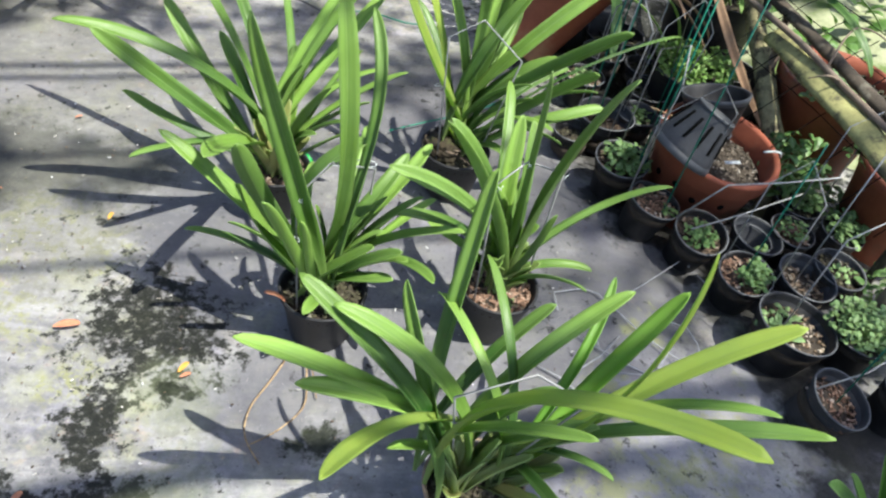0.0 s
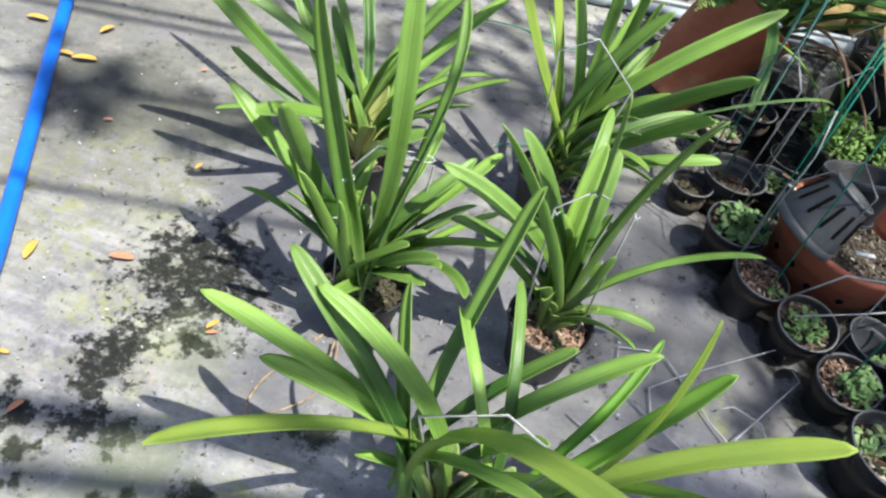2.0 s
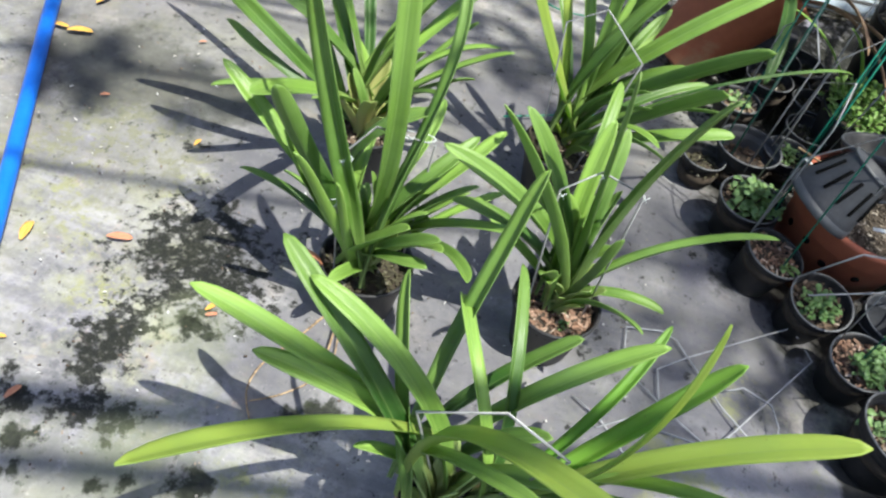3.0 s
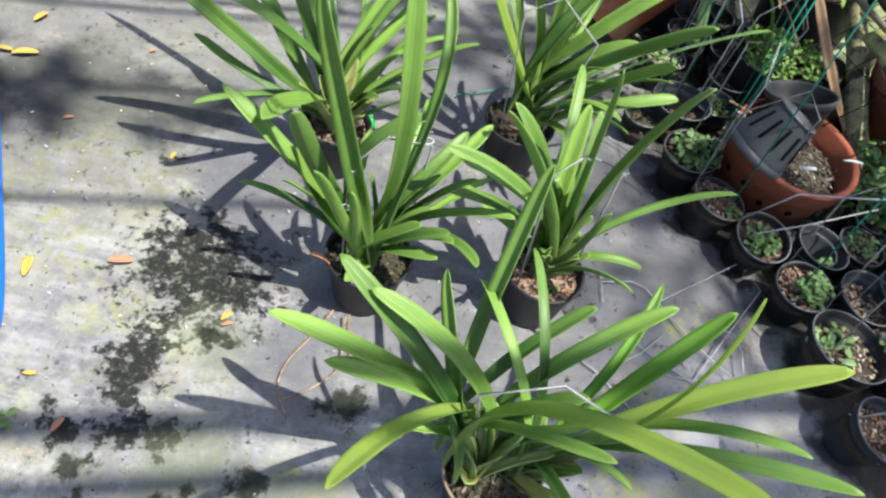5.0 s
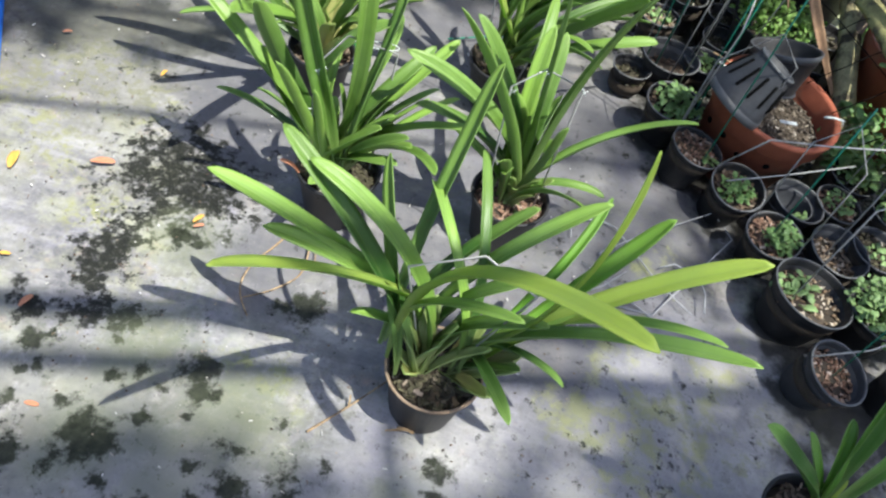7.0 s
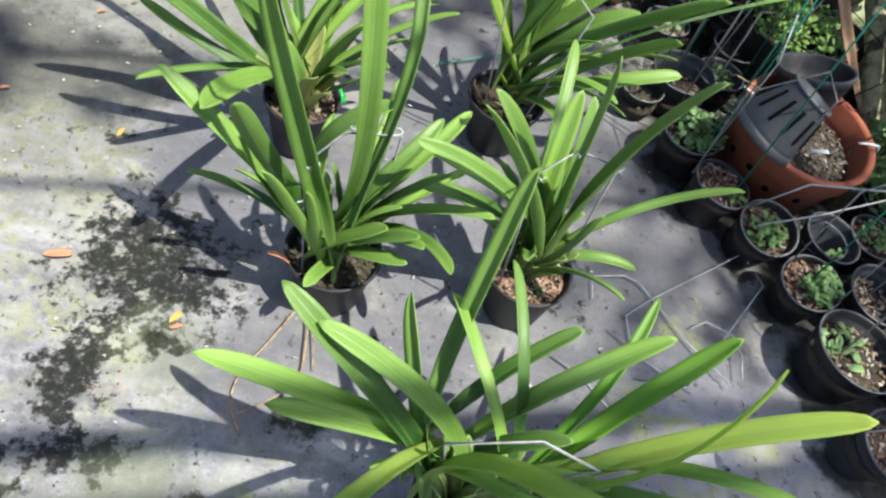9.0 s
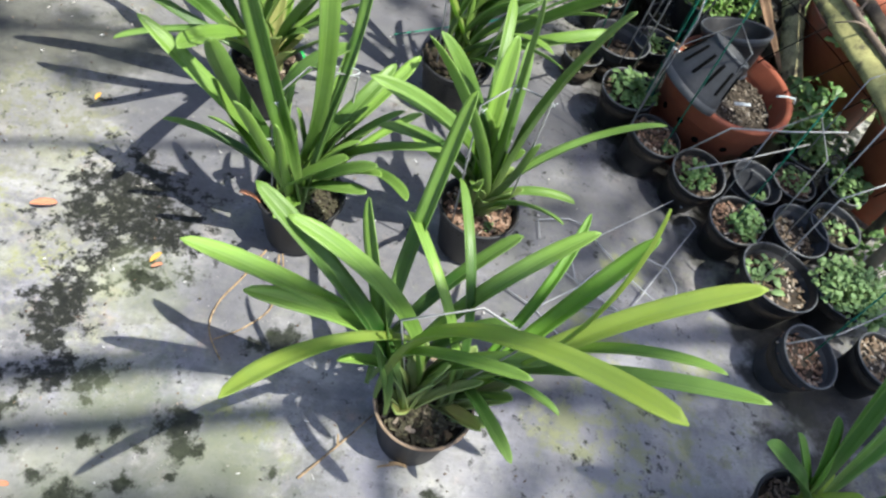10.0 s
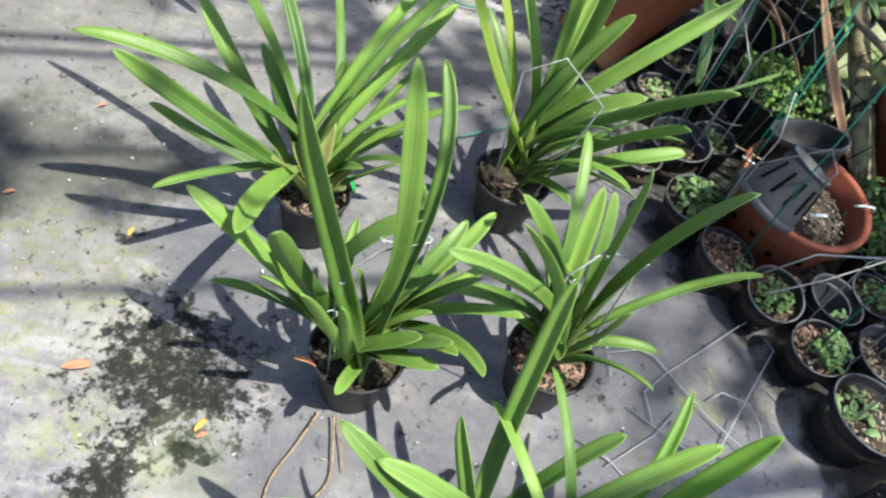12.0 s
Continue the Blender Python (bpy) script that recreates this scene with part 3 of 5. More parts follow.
def nursery_pot(owner, radius, height, mat, base=0.72, lip=0.004, wall=0.0022, soil=0.022):
    """Tapered pot with a rolled lip, a ledge below it, a wide mouth and a closed foot."""
    rb = radius * base
    prof = [(0, 0.004), (rb * 0.8, 0.004), (rb * 0.86, 0.0), (rb - 0.003, 0.0), (rb, 0.004), (radius - lip - 0.004, height * 0.84), (radius - lip, height * 0.86), (radius - lip * 0.7, height - 0.006),
            (radius, height - 0.004), (radius, height), (radius - lip, height + 0.001), (radius - lip - wall, height - 0.004), (radius - lip * 2 - wall, height * 0.82), (rb - wall, 0.008), (0, 0.008)]
    pot = part("pot", lathe(prof, 44), mat, owner)
    return pot


def filling(owner, radius, z, rng, mat, count=90, size=0.011, name="potting_mix"):
    bm = lathe([(0, z + 0.002), (radius * 0.5, z + 0.001), (radius, z - 0.003), (radius * 0.9, z - 0.03), (0, z - 0.03)], 28)
    part("soil", bm, SOIL, owner)
    bm = bmesh.new()
    bits_into(bm, rng, count, radius * 0.93, z + 0.002, size)
    ob = part(name, bm, mat, owner, smooth=False)
    ob["kind"] = "stuff"
    return ob


# ---- ground ----
def dip(x):
    """How far the ground falls away under the small pots."""
    u = min(1.0, max(0.0, (x - 0.60) / 0.28))
    return -0.034 * u * u * (3 - 2 * u)


def ground_sheet():
    bm = bmesh.new()
    bmesh.ops.create_grid(bm, x_segments=60, y_segments=60, size=1.0)
    for v in bm.verts:
        v.co.x, v.co.y = 400 * v.co.x * abs(v.co.x), 400 * v.co.y * abs(v.co.y)
        v.co.z = -0.06 + (0.01 * noise.noise(v.co * 0.7) if v.co.length < 30 else 0)
    ob = part("ground", bm, EARTH, None)
    return tagged(ob, "bare garden earth with thin moss under the mat", "ground", kind="structure")


ground_sheet()
ACROSS = Vector((0.963, 0.270, 0))      # the way the mat's folds and the back pipes run
AWAY = Vector((-0.270, 0.963, 0))


def mat_sheet(name, corner, along, deep, lift, label, cells=(110, 110), ripple=0.002):
    bm = bmesh.new()
    grid = [[None] * (cells[1] + 1) for _ in range(cells[0] + 1)]
    for i in range(cells[0] + 1):
        for j in range(cells[1] + 1):
            q = Vector(corner) + ACROSS * (along * i / cells[0]) + AWAY * (deep * j / cells[1])
            q.z = lift + dip(q.x) + ripple * noise.noise(q * 5.0) + 0.0012 * noise.noise(q * 17.0)
            grid[i][j] = bm.verts.new(q)
    for i in range(cells[0]):
        for j in range(cells[1]):
            bm.faces.new((grid[i][j], grid[i + 1][j], grid[i + 1][j + 1], grid[i][j + 1]))
    ob = part(name, bm, MAT, None)
    return tagged(ob, label, "ground cover", kind="structure")


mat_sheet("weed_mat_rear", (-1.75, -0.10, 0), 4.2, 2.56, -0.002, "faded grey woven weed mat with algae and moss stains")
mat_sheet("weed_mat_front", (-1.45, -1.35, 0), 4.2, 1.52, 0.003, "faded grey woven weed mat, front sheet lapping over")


# ---- potted orchids ----
def potted_orchid(place, radius, height, label, rim=False, mix=None, seed=1):
    rng = random.Random(seed)
    ob = thing("potted_orchid", place, label, "potted plant", "orchids in black pots")
    pot = nursery_pot(ob, radius, height, BLACK_PLASTIC, 0.70)
    if rim:
        part("rim", lathe([(radius - 0.0045, height + 0.0005), (radius + 0.0005, height + 0.0012), (radius + 0.001, height - 0.002), (radius - 0.002, height - 0.003)], 44, 0.004), RIM_DIRT, pot, "dusty tan rim")
    filling(ob, radius - 0.008, height - 0.018, rng, mix or CHIPS_BROWN, 330, 0.0065)
    return ob


def sheath(plant, x, y, z, lean=0.0, way=0.0, size=1.0, mat=None, turn=144):
    """The swollen foot of a shoot, wrapped in old leaf bases."""
    bm = bmesh.new()
    for k in range(5):
        strap_into(bm, (x + 0.006 * math.cos(k * 2.4), y + 0.006 * math.sin(k * 2.4), z), way + (k - 2) * turn, 86 - lean - 3 * k, (0.075 + 0.012 * k) * size, 12, 0, 0.026 * size, 0, fold=0.60, steps=8, foot=0.9)
    return part("leaf_base", bm, mat or YELLOW_LEAF, plant, "pale yellow-green sheathed stem foot")


orchid_a = potted_orchid((0.247, 0.467, 0.003), 0.078, 0.122, "full black-potted orchid with long arching bright green strap leaves", True, CHIPS_MOSS, 65)
bm = bmesh.new()
bits_into(bm, random.Random(650), 60, 0.060, 0.108, 0.0085, 0.7)
part("bark_shred", bm, CHIPS_MOSS, orchid_a, "mossy bark shreds heaped round the shoots", False)["kind"] = "stuff"
leaf(orchid_a, -0.010, 0.040, 0.139, 195, 54, 0.470, 27, -6, 0.034, 10)
leaf(orchid_a, -0.009, 0.037, 0.133, 202, 63, 0.385, 50, -13, 0.035, 15)
leaf(orchid_a, -0.020, 0.074, 0.171, 232, 50, 0.639, 5, 22, 0.026, 0, YELLOW_LEAF)
leaf(orchid_a, -0.033, -0.016, 0.120, 179, 75, 0.459, 53, -30, 0.034, 15)
leaf(orchid_a, -0.017, 0.006, 0.119, 179, 85, 0.434, 70, -9, 0.034, 15)
leaf(orchid_a, -0.059, -0.032, 0.123, 141, 84, 0.367, 57, -34, 0.030, 62)
leaf(orchid_a, -0.092, 0.006, 0.136, 80, 50, 0.459, -10, -7, 0.038, 36)
leaf(orchid_a, 0.036, 0.002, 0.125, 109, 82, 0.384, 88, -8, 0.026, -30)
leaf(orchid_a, -0.093, 0.045, 0.143, 45, 46, 0.302, -2, -29, 0.029, 0)
leaf(orchid_a, -0.057, 0.036, 0.132, 23, 66, 0.396, 31, -4, 0.034, 0)
leaf(orchid_a, 0.034, 0.010, 0.120, 44, 46, 0.370, 26, 31, 0.025, 25, BACKLIT_LEAF)
leaf(orchid_a, 0.048, 0.020, 0.103, 41, 38, 0.408, -28, -19, 0.038, 0, BACKLIT_LEAF, 3.0)
leaf(orchid_a, 0.032, 0.034, 0.131, 137, 116, 0.583, 33, -12, 0.015, 0, YELLOW_LEAF)
leaf(orchid_a, 0.047, 0.018, 0.108, 8, 63, 0.502, 26, -10, 0.038, -15, YELLOW_LEAF, 4.0)
leaf(orchid_a, -0.075, -0.014, 0.133, 304, 86, 0.627, 74, 22, 0.033, -10, YELLOW_LEAF, 4.5)
leaf(orchid_a, 0.019, 0.031, 0.131, 329, 61, 0.513, 33, 8, 0.033, 0)
leaf(orchid_a, 0.027, 0.038, 0.124, 357, 57, 0.442, 31, -30, 0.028, 10)
leaf(orchid_a, 0.038, 0.043, 0.131, 286, 50, 0.213, 53, 17, 0.027, 0)
leaf(orchid_a, 0.023, 0.045, 0.127, 337, 55, 0.211, 67, -8, 0.025, 25)
leaf(orchid_a, 0.029, 0.016, 0.108, 345, 47, 0.121, 22, 10, 0.024, 20)
leaf(orchid_a, -0.085, 0.018, 0.128, 296, 77, 0.419, 47, 35, 0.022, -15)
leaf(orchid_a, -0.017, 0.017, 0.114, 332, 79, 0.282, 54, 18, 0.032, -10)
leaf(orchid_a, -0.022, 0.014, 0.119, 191, 64, 0.181, 52, 13, 0.026, -10)
leaf(orchid_a, 0.023, 0.007, 0.126, 143, 93, 0.388, 140, -44, 0.026, -20)
leaf(orchid_a, -0.026, 0.025, 0.121, 354, 85, 0.267, 42, -8, 0.032, -10)

orchid_b = potted_orchid((-0.016, 0.828, 0.003), 0.08, 0.12, "black-potted orchid with tall upright green leaves tied to a wire", False, CHIPS_DARK, 66)
leaf(orchid_b, 0.011, -0.051, 0.110, 196, 80, 0.560, 12, -60, 0.040, 76)
leaf(orchid_b, -0.030, 0.009, 0.124, 138, 109, 0.583, 46, -29, 0.039, 0)
leaf(orchid_b, 0.012, -0.058, 0.117, 44, 83, 0.546, 53, 74, 0.030, 40)
leaf(orchid_b, -0.013, 0.017, 0.101, 215, 65, 0.421, -6, 22, 0.040, -60)
leaf(orchid_b, 0.007, -0.003, 0.107, 186, 57, 0.411, 26, -27, 0.040, 5)
leaf(orchid_b, -0.002, 0.011, 0.087, 172, 38, 0.271, 29, 15, 0.031, -20)
leaf(orchid_b, -0.004, -0.024, 0.090, 234, 68, 0.348, -1, -16, 0.037, -30)
leaf(orchid_b, -0.042, -0.029, 0.116, 328, 61, 0.240, 10, 15, 0.038, -10)
leaf(orchid_b, -0.032, -0.009, 0.115, 317, 53, 0.221, 34, 32, 0.032, 0)
leaf(orchid_b, 0.007, 0.044, 0.115, 344, 44, 0.275, 28, -55, 0.028, 0)
leaf(orchid_b, -0.014, 0.028, 0.120, 358, 49, 0.305, 30, -16, 0.028, 0)
leaf(orchid_b, -0.020, -0.022, 0.116, 12, 77, 0.330, 61, 56, 0.035, 0)
leaf(orchid_b, -0.016, -0.002, 0.120, 12, 65, 0.341, 32, 44, 0.032, 0)
leaf(orchid_b, -0.005, 0.002, 0.108, 356, 69, 0.292, 26, 10, 0.031, 10)
leaf(orchid_b, 0.001, -0.011, 0.115, 42, 89, 0.344, 88, 59, 0.030, 20)
leaf(orchid_b, -0.035, -0.012, 0.107, 104, 87, 0.255, 61, -19, 0.030, 30)
leaf(orchid_b, -0.021, 0.017, 0.122, 356, 112, 0.354, 90, 19, 0.036, -15)
leaf(orchid_b, -0.008, -0.028, 0.088, 247, 71, 0.276, -13, -12, 0.030, 0)
leaf(orchid_b, -0.007, -0.004, 0.100, 191, 53, 0.294, -20, -11, 0.040, 0)

orchid_c = potted_orchid((0.308, 0.887, 0.003), 0.078, 0.12, "black-potted orchid with upright fan of leaves and bark mix", False, CHIPS_RED, 67)
leaf(orchid_c, -0.038, 0.004, 0.113, 86, 69, 0.395, 50, 3, 0.030, -25)
leaf(orchid_c, -0.025, -0.001, 0.111, 105, 86, 0.347, 26, -27, 0.038, 0)
leaf(orchid_c, 0.000, 0.008, 0.114, 236, 83, 0.496, 0, 3, 0.031, 60, OLIVE_SHADE_LEAF)
leaf(orchid_c, -0.003, -0.002, 0.111, 87, 91, 0.342, 46, 3, 0.029, -20)
leaf(orchid_c, 0.012, 0.003, 0.117, 224, 68, 0.488, 13, -25, 0.038, -20)
leaf(orchid_c, -0.005, -0.004, 0.112, 176, 82, 0.389, 37, -7, 0.038, 20)
leaf(orchid_c, 0.013, 0.019, 0.119, 213, 68, 0.422, 50, -28, 0.038, 35)
leaf(orchid_c, 0.008, 0.016, 0.113, 196, 60, 0.309, 51, -1, 0.038, 0)
leaf(orchid_c, 0.016, -0.007, 0.115, 327, 88, 0.526, 21, -18, 0.039, -35, OLIVE_SHADE_LEAF)
leaf(orchid_c, -0.010, -0.009, 0.116, 13, 62, 0.388, 55, 1, 0.030, 20)
leaf(orchid_c, -0.011, 0.005, 0.113, 358, 47, 0.198, 63, -1, 0.027, 0)
leaf(orchid_c, 0.016, 0.011, 0.110, 176, 81, 0.245, 24, 0, 0.037, 35)
leaf(orchid_c, 0.001, 0.001, 0.107, 77, 42, 0.265, 51, 3, 0.030, 50)
leaf(orchid_c, 0.003, 0.001, 0.108, 296, 65, 0.276, -19, -6, 0.030, -15)

orchid_d = potted_orchid((-0.15, 1.152, 0.003), 0.072, 0.12, "black-potted orchid with broad spreading leaves and yellowish heart", False, CHIPS_BROWN, 68)
leaf(orchid_d, 0.021, 0.031, 0.142, 196, 55, 0.505, 50, -5, 0.039, 10)
leaf(orchid_d, -0.001, -0.007, 0.114, 212, 51, 0.461, 7, -21, 0.039, 50)
leaf(orchid_d, -0.005, 0.006, 0.098, 181, 20, 0.327, -24, 6, 0.037, 0)
leaf(orchid_d, -0.015, -0.014, 0.107, 154, 51, 0.386, 9, -17, 0.038, 20)
leaf(orchid_d, -0.012, -0.010, 0.111, 145, 69, 0.289, 19, -7, 0.035, 0)
leaf(orchid_d, 0.002, 0.000, 0.115, 114, 58, 0.438, 41, 10, 0.031, 0)
leaf(orchid_d, 0.026, 0.002, 0.115, 97, 40, 0.479, 31, 10, 0.030, -40)
leaf(orchid_d, -0.033, -0.002, 0.129, 24, 69, 0.672, 38, 2, 0.039, 0)
leaf(orchid_d, -0.052, 0.004, 0.141, 33, 64, 0.627, 41, 35, 0.034, 0)
leaf(orchid_d, -0.004, -0.005, 0.115, 39, 62, 0.329, 64, -15, 0.030, 15)
leaf(orchid_d, -0.007, 0.020, 0.115, 16, 49, 0.352, 13, -30, 0.027, 0)
leaf(orchid_d, -0.020, 0.021, 0.144, 259, 38, 0.498, 7, 17, 0.042, 25)
leaf(orchid_d, -0.001, 0.023, 0.140, 224, 31, 0.321, 35, -10, 0.032, -15)
leaf(orchid_d, 0.006, -0.004, 0.114, 330, 70, 0.279, 12, -1, 0.035, 15)
leaf(orchid_d, 0.011, 0.002, 0.120, 153, 69, 0.700, 48, 4, 0.027, 0)
leaf(orchid_d, -0.031, 0.008, 0.133, 37, 52, 0.426, 17, 12, 0.039, 0)

orchid_e = potted_orchid((0.231, 1.295, 0.003), 0.08, 0.12, "black-potted orchid with tall dense leaves and mossy rootball", False, CHIPS_DARK, 69)
leaf(orchid_e, -0.029, 0.020, 0.149, 353, 67, 0.537, 41, 42, 0.039, -50)
leaf(orchid_e, -0.013, 0.030, 0.157, 322, 53, 0.495, 8, 5, 0.038, 60)
leaf(orchid_e, -0.033, -0.013, 0.135, 12, 82, 0.410, 30, 8, 0.039, -25)
leaf(orchid_e, 0.026, -0.001, 0.142, 194, 58, 0.555, -13, -13, 0.036, 30, YELLOW_LEAF)
leaf(orchid_e, 0.005, 0.003, 0.125, 80, 76, 0.412, 22, -24, 0.031, 0)
leaf(orchid_e, -0.022, 0.001, 0.122, 140, 78, 0.422, 24, 6, 0.028, 0, YELLOW_LEAF)
leaf(orchid_e, 0.005, -0.003, 0.127, 136, 84, 0.438, 42, -4, 0.034, 0)
leaf(orchid_e, 0.003, 0.008, 0.131, 106, 88, 0.524, 7, -8, 0.030, 0)
leaf(orchid_e, -0.016, 0.015, 0.134, 200, 102, 0.513, 14, -8, 0.038, -10)
leaf(orchid_e, 0.009, 0.008, 0.124, 56, 71, 0.389, 2, 1, 0.030, 25)
leaf(orchid_e, 0.030, 0.009, 0.114, 332, 57, 0.395, 10, -21, 0.039, 50)
leaf(orchid_e, 0.014, -0.014, 0.112, 351, 43, 0.333, 31, 23, 0.040, -10)
leaf(orchid_e, -0.001, 0.015, 0.139, 356, 73, 0.305, 52, 0, 0.037, -20)
leaf(orchid_e, 0.019, 0.000, 0.130, -10, 60, 0.650, 90, 70, 0.010, 0)

orchid_f = potted_orchid((0.855, 0.395, 0.003), 0.076, 0.12, "black-potted orchid with green leaves tinted dark for shade beside the small pots", False, CHIPS_BROWN, 70)
leaf(orchid_f, 0.015, 0.025, 0.116, 194, 52, 0.311, 11, -10, 0.042, 10, SHADE_LEAF)
leaf(orchid_f, 0.015, 0.028, 0.112, 146, 57, 0.148, 9, -5, 0.030, -5, SHADE_LEAF)
leaf(orchid_f, 0.009, 0.010, 0.091, 200, 34, 0.209, 44, 2, 0.029, -15, SHADE_LEAF)
leaf(orchid_f, 0.017, 0.029, 0.102, 85, 67, 0.432, -4, -9, 0.042, 0, SHADE_LEAF)
leaf(orchid_f, 0.015, 0.012, 0.107, 43, 25, 0.458, 25, 0, 0.043, 0, SHADE_LEAF)
leaf(orchid_f, 0.013, 0.033, 0.110, 99, 70, 0.163, 19, 1, 0.030, 0, SHADE_LEAF)
leaf(orchid_f, 0.025, -0.003, 0.109, 3, 62, 0.280, 33, 2, 0.029, 35, SHADE_LEAF)


# ---- wire supports and ties ----
def bent_wire(owner, points, radius=0.0016, mat=None, name="wire"):
    return part(name, tube([Vector(p) for p in points], radius, 6), mat or WIRE, owner)


def support(owner, left, top, right, foot=0.08, back=0.0):
    """A house-shaped wire support; points are from the owner's own place."""
    out = []
    for q in (left, right):
        flat = Vector((q[0], q[1], 0))
        flat *= min(1.0, 0.058 / flat.length)
        out.append(Vector((flat.x * (0.5 if back else 1), back or flat.y, foot)))
    return bent_wire(owner, [out[0], left, top, right, out[1]], 0.0017, name="wire_support")


def tie(owner, x, y, z, size=0.02, way=0.0):
    across, ahead = Vector((math.cos(way), math.sin(way), 0)), Vector((-math.sin(way), math.cos(way), 0))
    o = Vector((x, y, z))
    bm = bmesh.new()
    if size > 0.01:
        tube_into(bm, [o + across * size * math.cos(a) + ahead * min(size * 0.5, 0.009) * math.sin(a) + Vector((0, 0, 0.0015 * math.sin(2 * a))) for a in (0.4488 * k for k in range(15))], 0.0007, 5)
    for k in (-1, 1):
        tube_into(bm, [o - ahead * 0.008 + across * 0.005 * k + Vector((0, 0, 0.005)), o - ahead * 0.0085, o - ahead * 0.008 - across * 0.004 * k - Vector((0, 0, 0.006))], 0.0005, 5)
    return part("tie", bm, THREAD, owner, "white thread tie")


support(orchid_a, (-0.080, -0.043, 0.399), (0.005, -0.048, 0.464), (0.084, -0.039, 0.407), 0.08, 0.035)
support(orchid_b, (-0.050, -0.053, 0.372), (-0.002, -0.055, 0.447), (0.064, 0.034, 0.375))
support(orchid_c, (-0.070, -0.060, 0.405), (-0.023, -0.027, 0.432), (0.048, 0.000, 0.396))
support(orchid_e, (-0.070, -0.078, 0.430), (-0.011, -0.086, 0.478), (0.074, -0.100, 0.413))
tie(orchid_b, -0.046, -0.053, 0.371, 0.015, 0.3)
tie(orchid_b, -0.055, -0.049, 0.273, 0.014, 0.6)
tie(orchid_b, 0.030, 0.018, 0.392, 0.036, 0.22)
tie(orchid_c, -0.068, -0.062, 0.404, 0.008, 0.4)
tie(orchid_c, -0.023, -0.027, 0.430, 0.008, 0.4)
tie(orchid_c, 0.048, 0.000, 0.396, 0.007, 0.2)
tie(orchid_e, -0.059, 0.033, 0.253, 0.012, 0.6)
for x, y, way, rise, length, droop, width in ((-0.024, -0.006, 185, 60, 0.070, 10, 0.022), (-0.022, 0.000, 180, 80, 0.150, 16, 0.024), (-0.016, -0.004, 350, 87, 0.165, 14, 0.024), (-0.012, 0.000, 0, 70, 0.145, 34, 0.020),
                                              (-0.016, 0.008, 40, 76, 0.150, 20, 0.022), (0.030, 0.004, 0, 48, 0.125, 12, 0.026), (0.034, 0.010, 18, 38, 0.110, 10, 0.024), (0.026, 0.014, 60, 66, 0.120, 20, 0.022), (0.032, -0.004, 345, 30, 0.075, 14, 0.022)):
    bm = bmesh.new()
    strap_into(bm, (x, y, 0.096), way, rise, length, droop, 0, width, 0, fold=0.42, steps=10, foot=0.95, thick=0.003)
    part("leaf_base", bm, PALE_BASE, orchid_a, "pale sheathed leaf base")
for k, (way, rise, length) in enumerate(((200, 80, 0.13), (150, 76, 0.15), (90, 82, 0.16), (30, 70, 0.15), (330, 84, 0.12), (250, 62, 0.06))):
    bm = bmesh.new()
    strap_into(bm, (-0.030 + 0.004 * math.cos(radians(way)), -0.004 + 0.004 * math.sin(radians(way)), 0.098), way, rise, length, 14, 0, 0.034, 0, fold=0.55, steps=10, foot=0.9, thick=0.003, tip=0.3)
    part("leaf_base", bm, CREAM_BASE if k == 5 else PALE_BASE, orchid_a, "pale swollen leaf base")
for way, rise, length in ((60, 50, 0.10), (10, 42, 0.13), (320, 38, 0.10)):
    bm = bmesh.new()
    strap_into(bm, (0.018, 0.010, 0.100), way, rise, length, 14, 0, 0.030, 0, fold=0.55, steps=10, foot=0.9, thick=0.003, tip=0.3)
    part("leaf_base", bm, DRY_BASE, orchid_a, "brownish old leaf base")
sheath(orchid_b, 0.000, 0.004, 0.092, 6, 90, 0.9)
sheath(orchid_c, 0.000, 0.000, 0.096, 5, 30, 1.05, PALE_BASE)
sheath(orchid_c, 0.006, -0.004, 0.096, 14, 310, 0.95, PALE_BASE, 50)
sheath(orchid_b, 0.004, -0.006, 0.096, 10, 300, 0.95, PALE_BASE, 50)
sheath(orchid_d, 0.000, -0.014, 0.098, 8, 300, 1.5, CREAM_BASE)
sheath(orchid_d, 0.016, -0.010, 0.098, 14, 20, 1.15, CREAM_BASE)
sheath(orchid_e, 0.006, 0.004, 0.095, 10, 60, 0.9)
sheath(orchid_f, 0.012, 0.030, 0.095, 14, 60, 0.9)


def herb_into(bm, rng, x, y, z, spread_r, count, size, tall):
    """Loose tuft of small round leaves on thin stalks."""
    for _ in range(int(count * 1.9)):
        a, r = rng.random() * 6.283, spread_r * math.sqrt(rng.random())
        px, py = x + r * math.cos(a), y + r * math.sin(a)
        h = tall * rng.uniform(0.3, 1.0) * (1.15 - 0.5 * r / max(spread_r, 1e-4))
        s = size * rng.uniform(0.35, 0.95)
        strap_into(bm, (px, py, z + h), rng.random() * 360, rng.uniform(-10, 55), s * 1.5, rng.uniform(10, 70), 0, s, rng.uniform(-30, 30), fold=0.25, blunt=1.8, steps=4, thick=0.0006, foot=0.3)


def herb(owner, seed, x, y, z, spread_r, count, size, tall, mat=None, label=""):
    rng = random.Random(seed)
    bm = bmesh.new()
    herb_into(bm, rng, x, y, z, spread_r, count, size, tall)
    for _ in range(max(4, count // 4)):
        a, r = rng.random() * 6.283, spread_r * 0.7 * math.sqrt(rng.random())
        px, py = x + r * math.cos(a), y + r * math.sin(a)
        tube_into(bm, [(x + (px - x) * 0.5, y + (py - y) * 0.5, z - 0.004), (px, py, z + tall * 0.6)], 0.0012, 5)
    ob = part("foliage", bm, mat or HERB_LEAF, owner, label)
    return ob


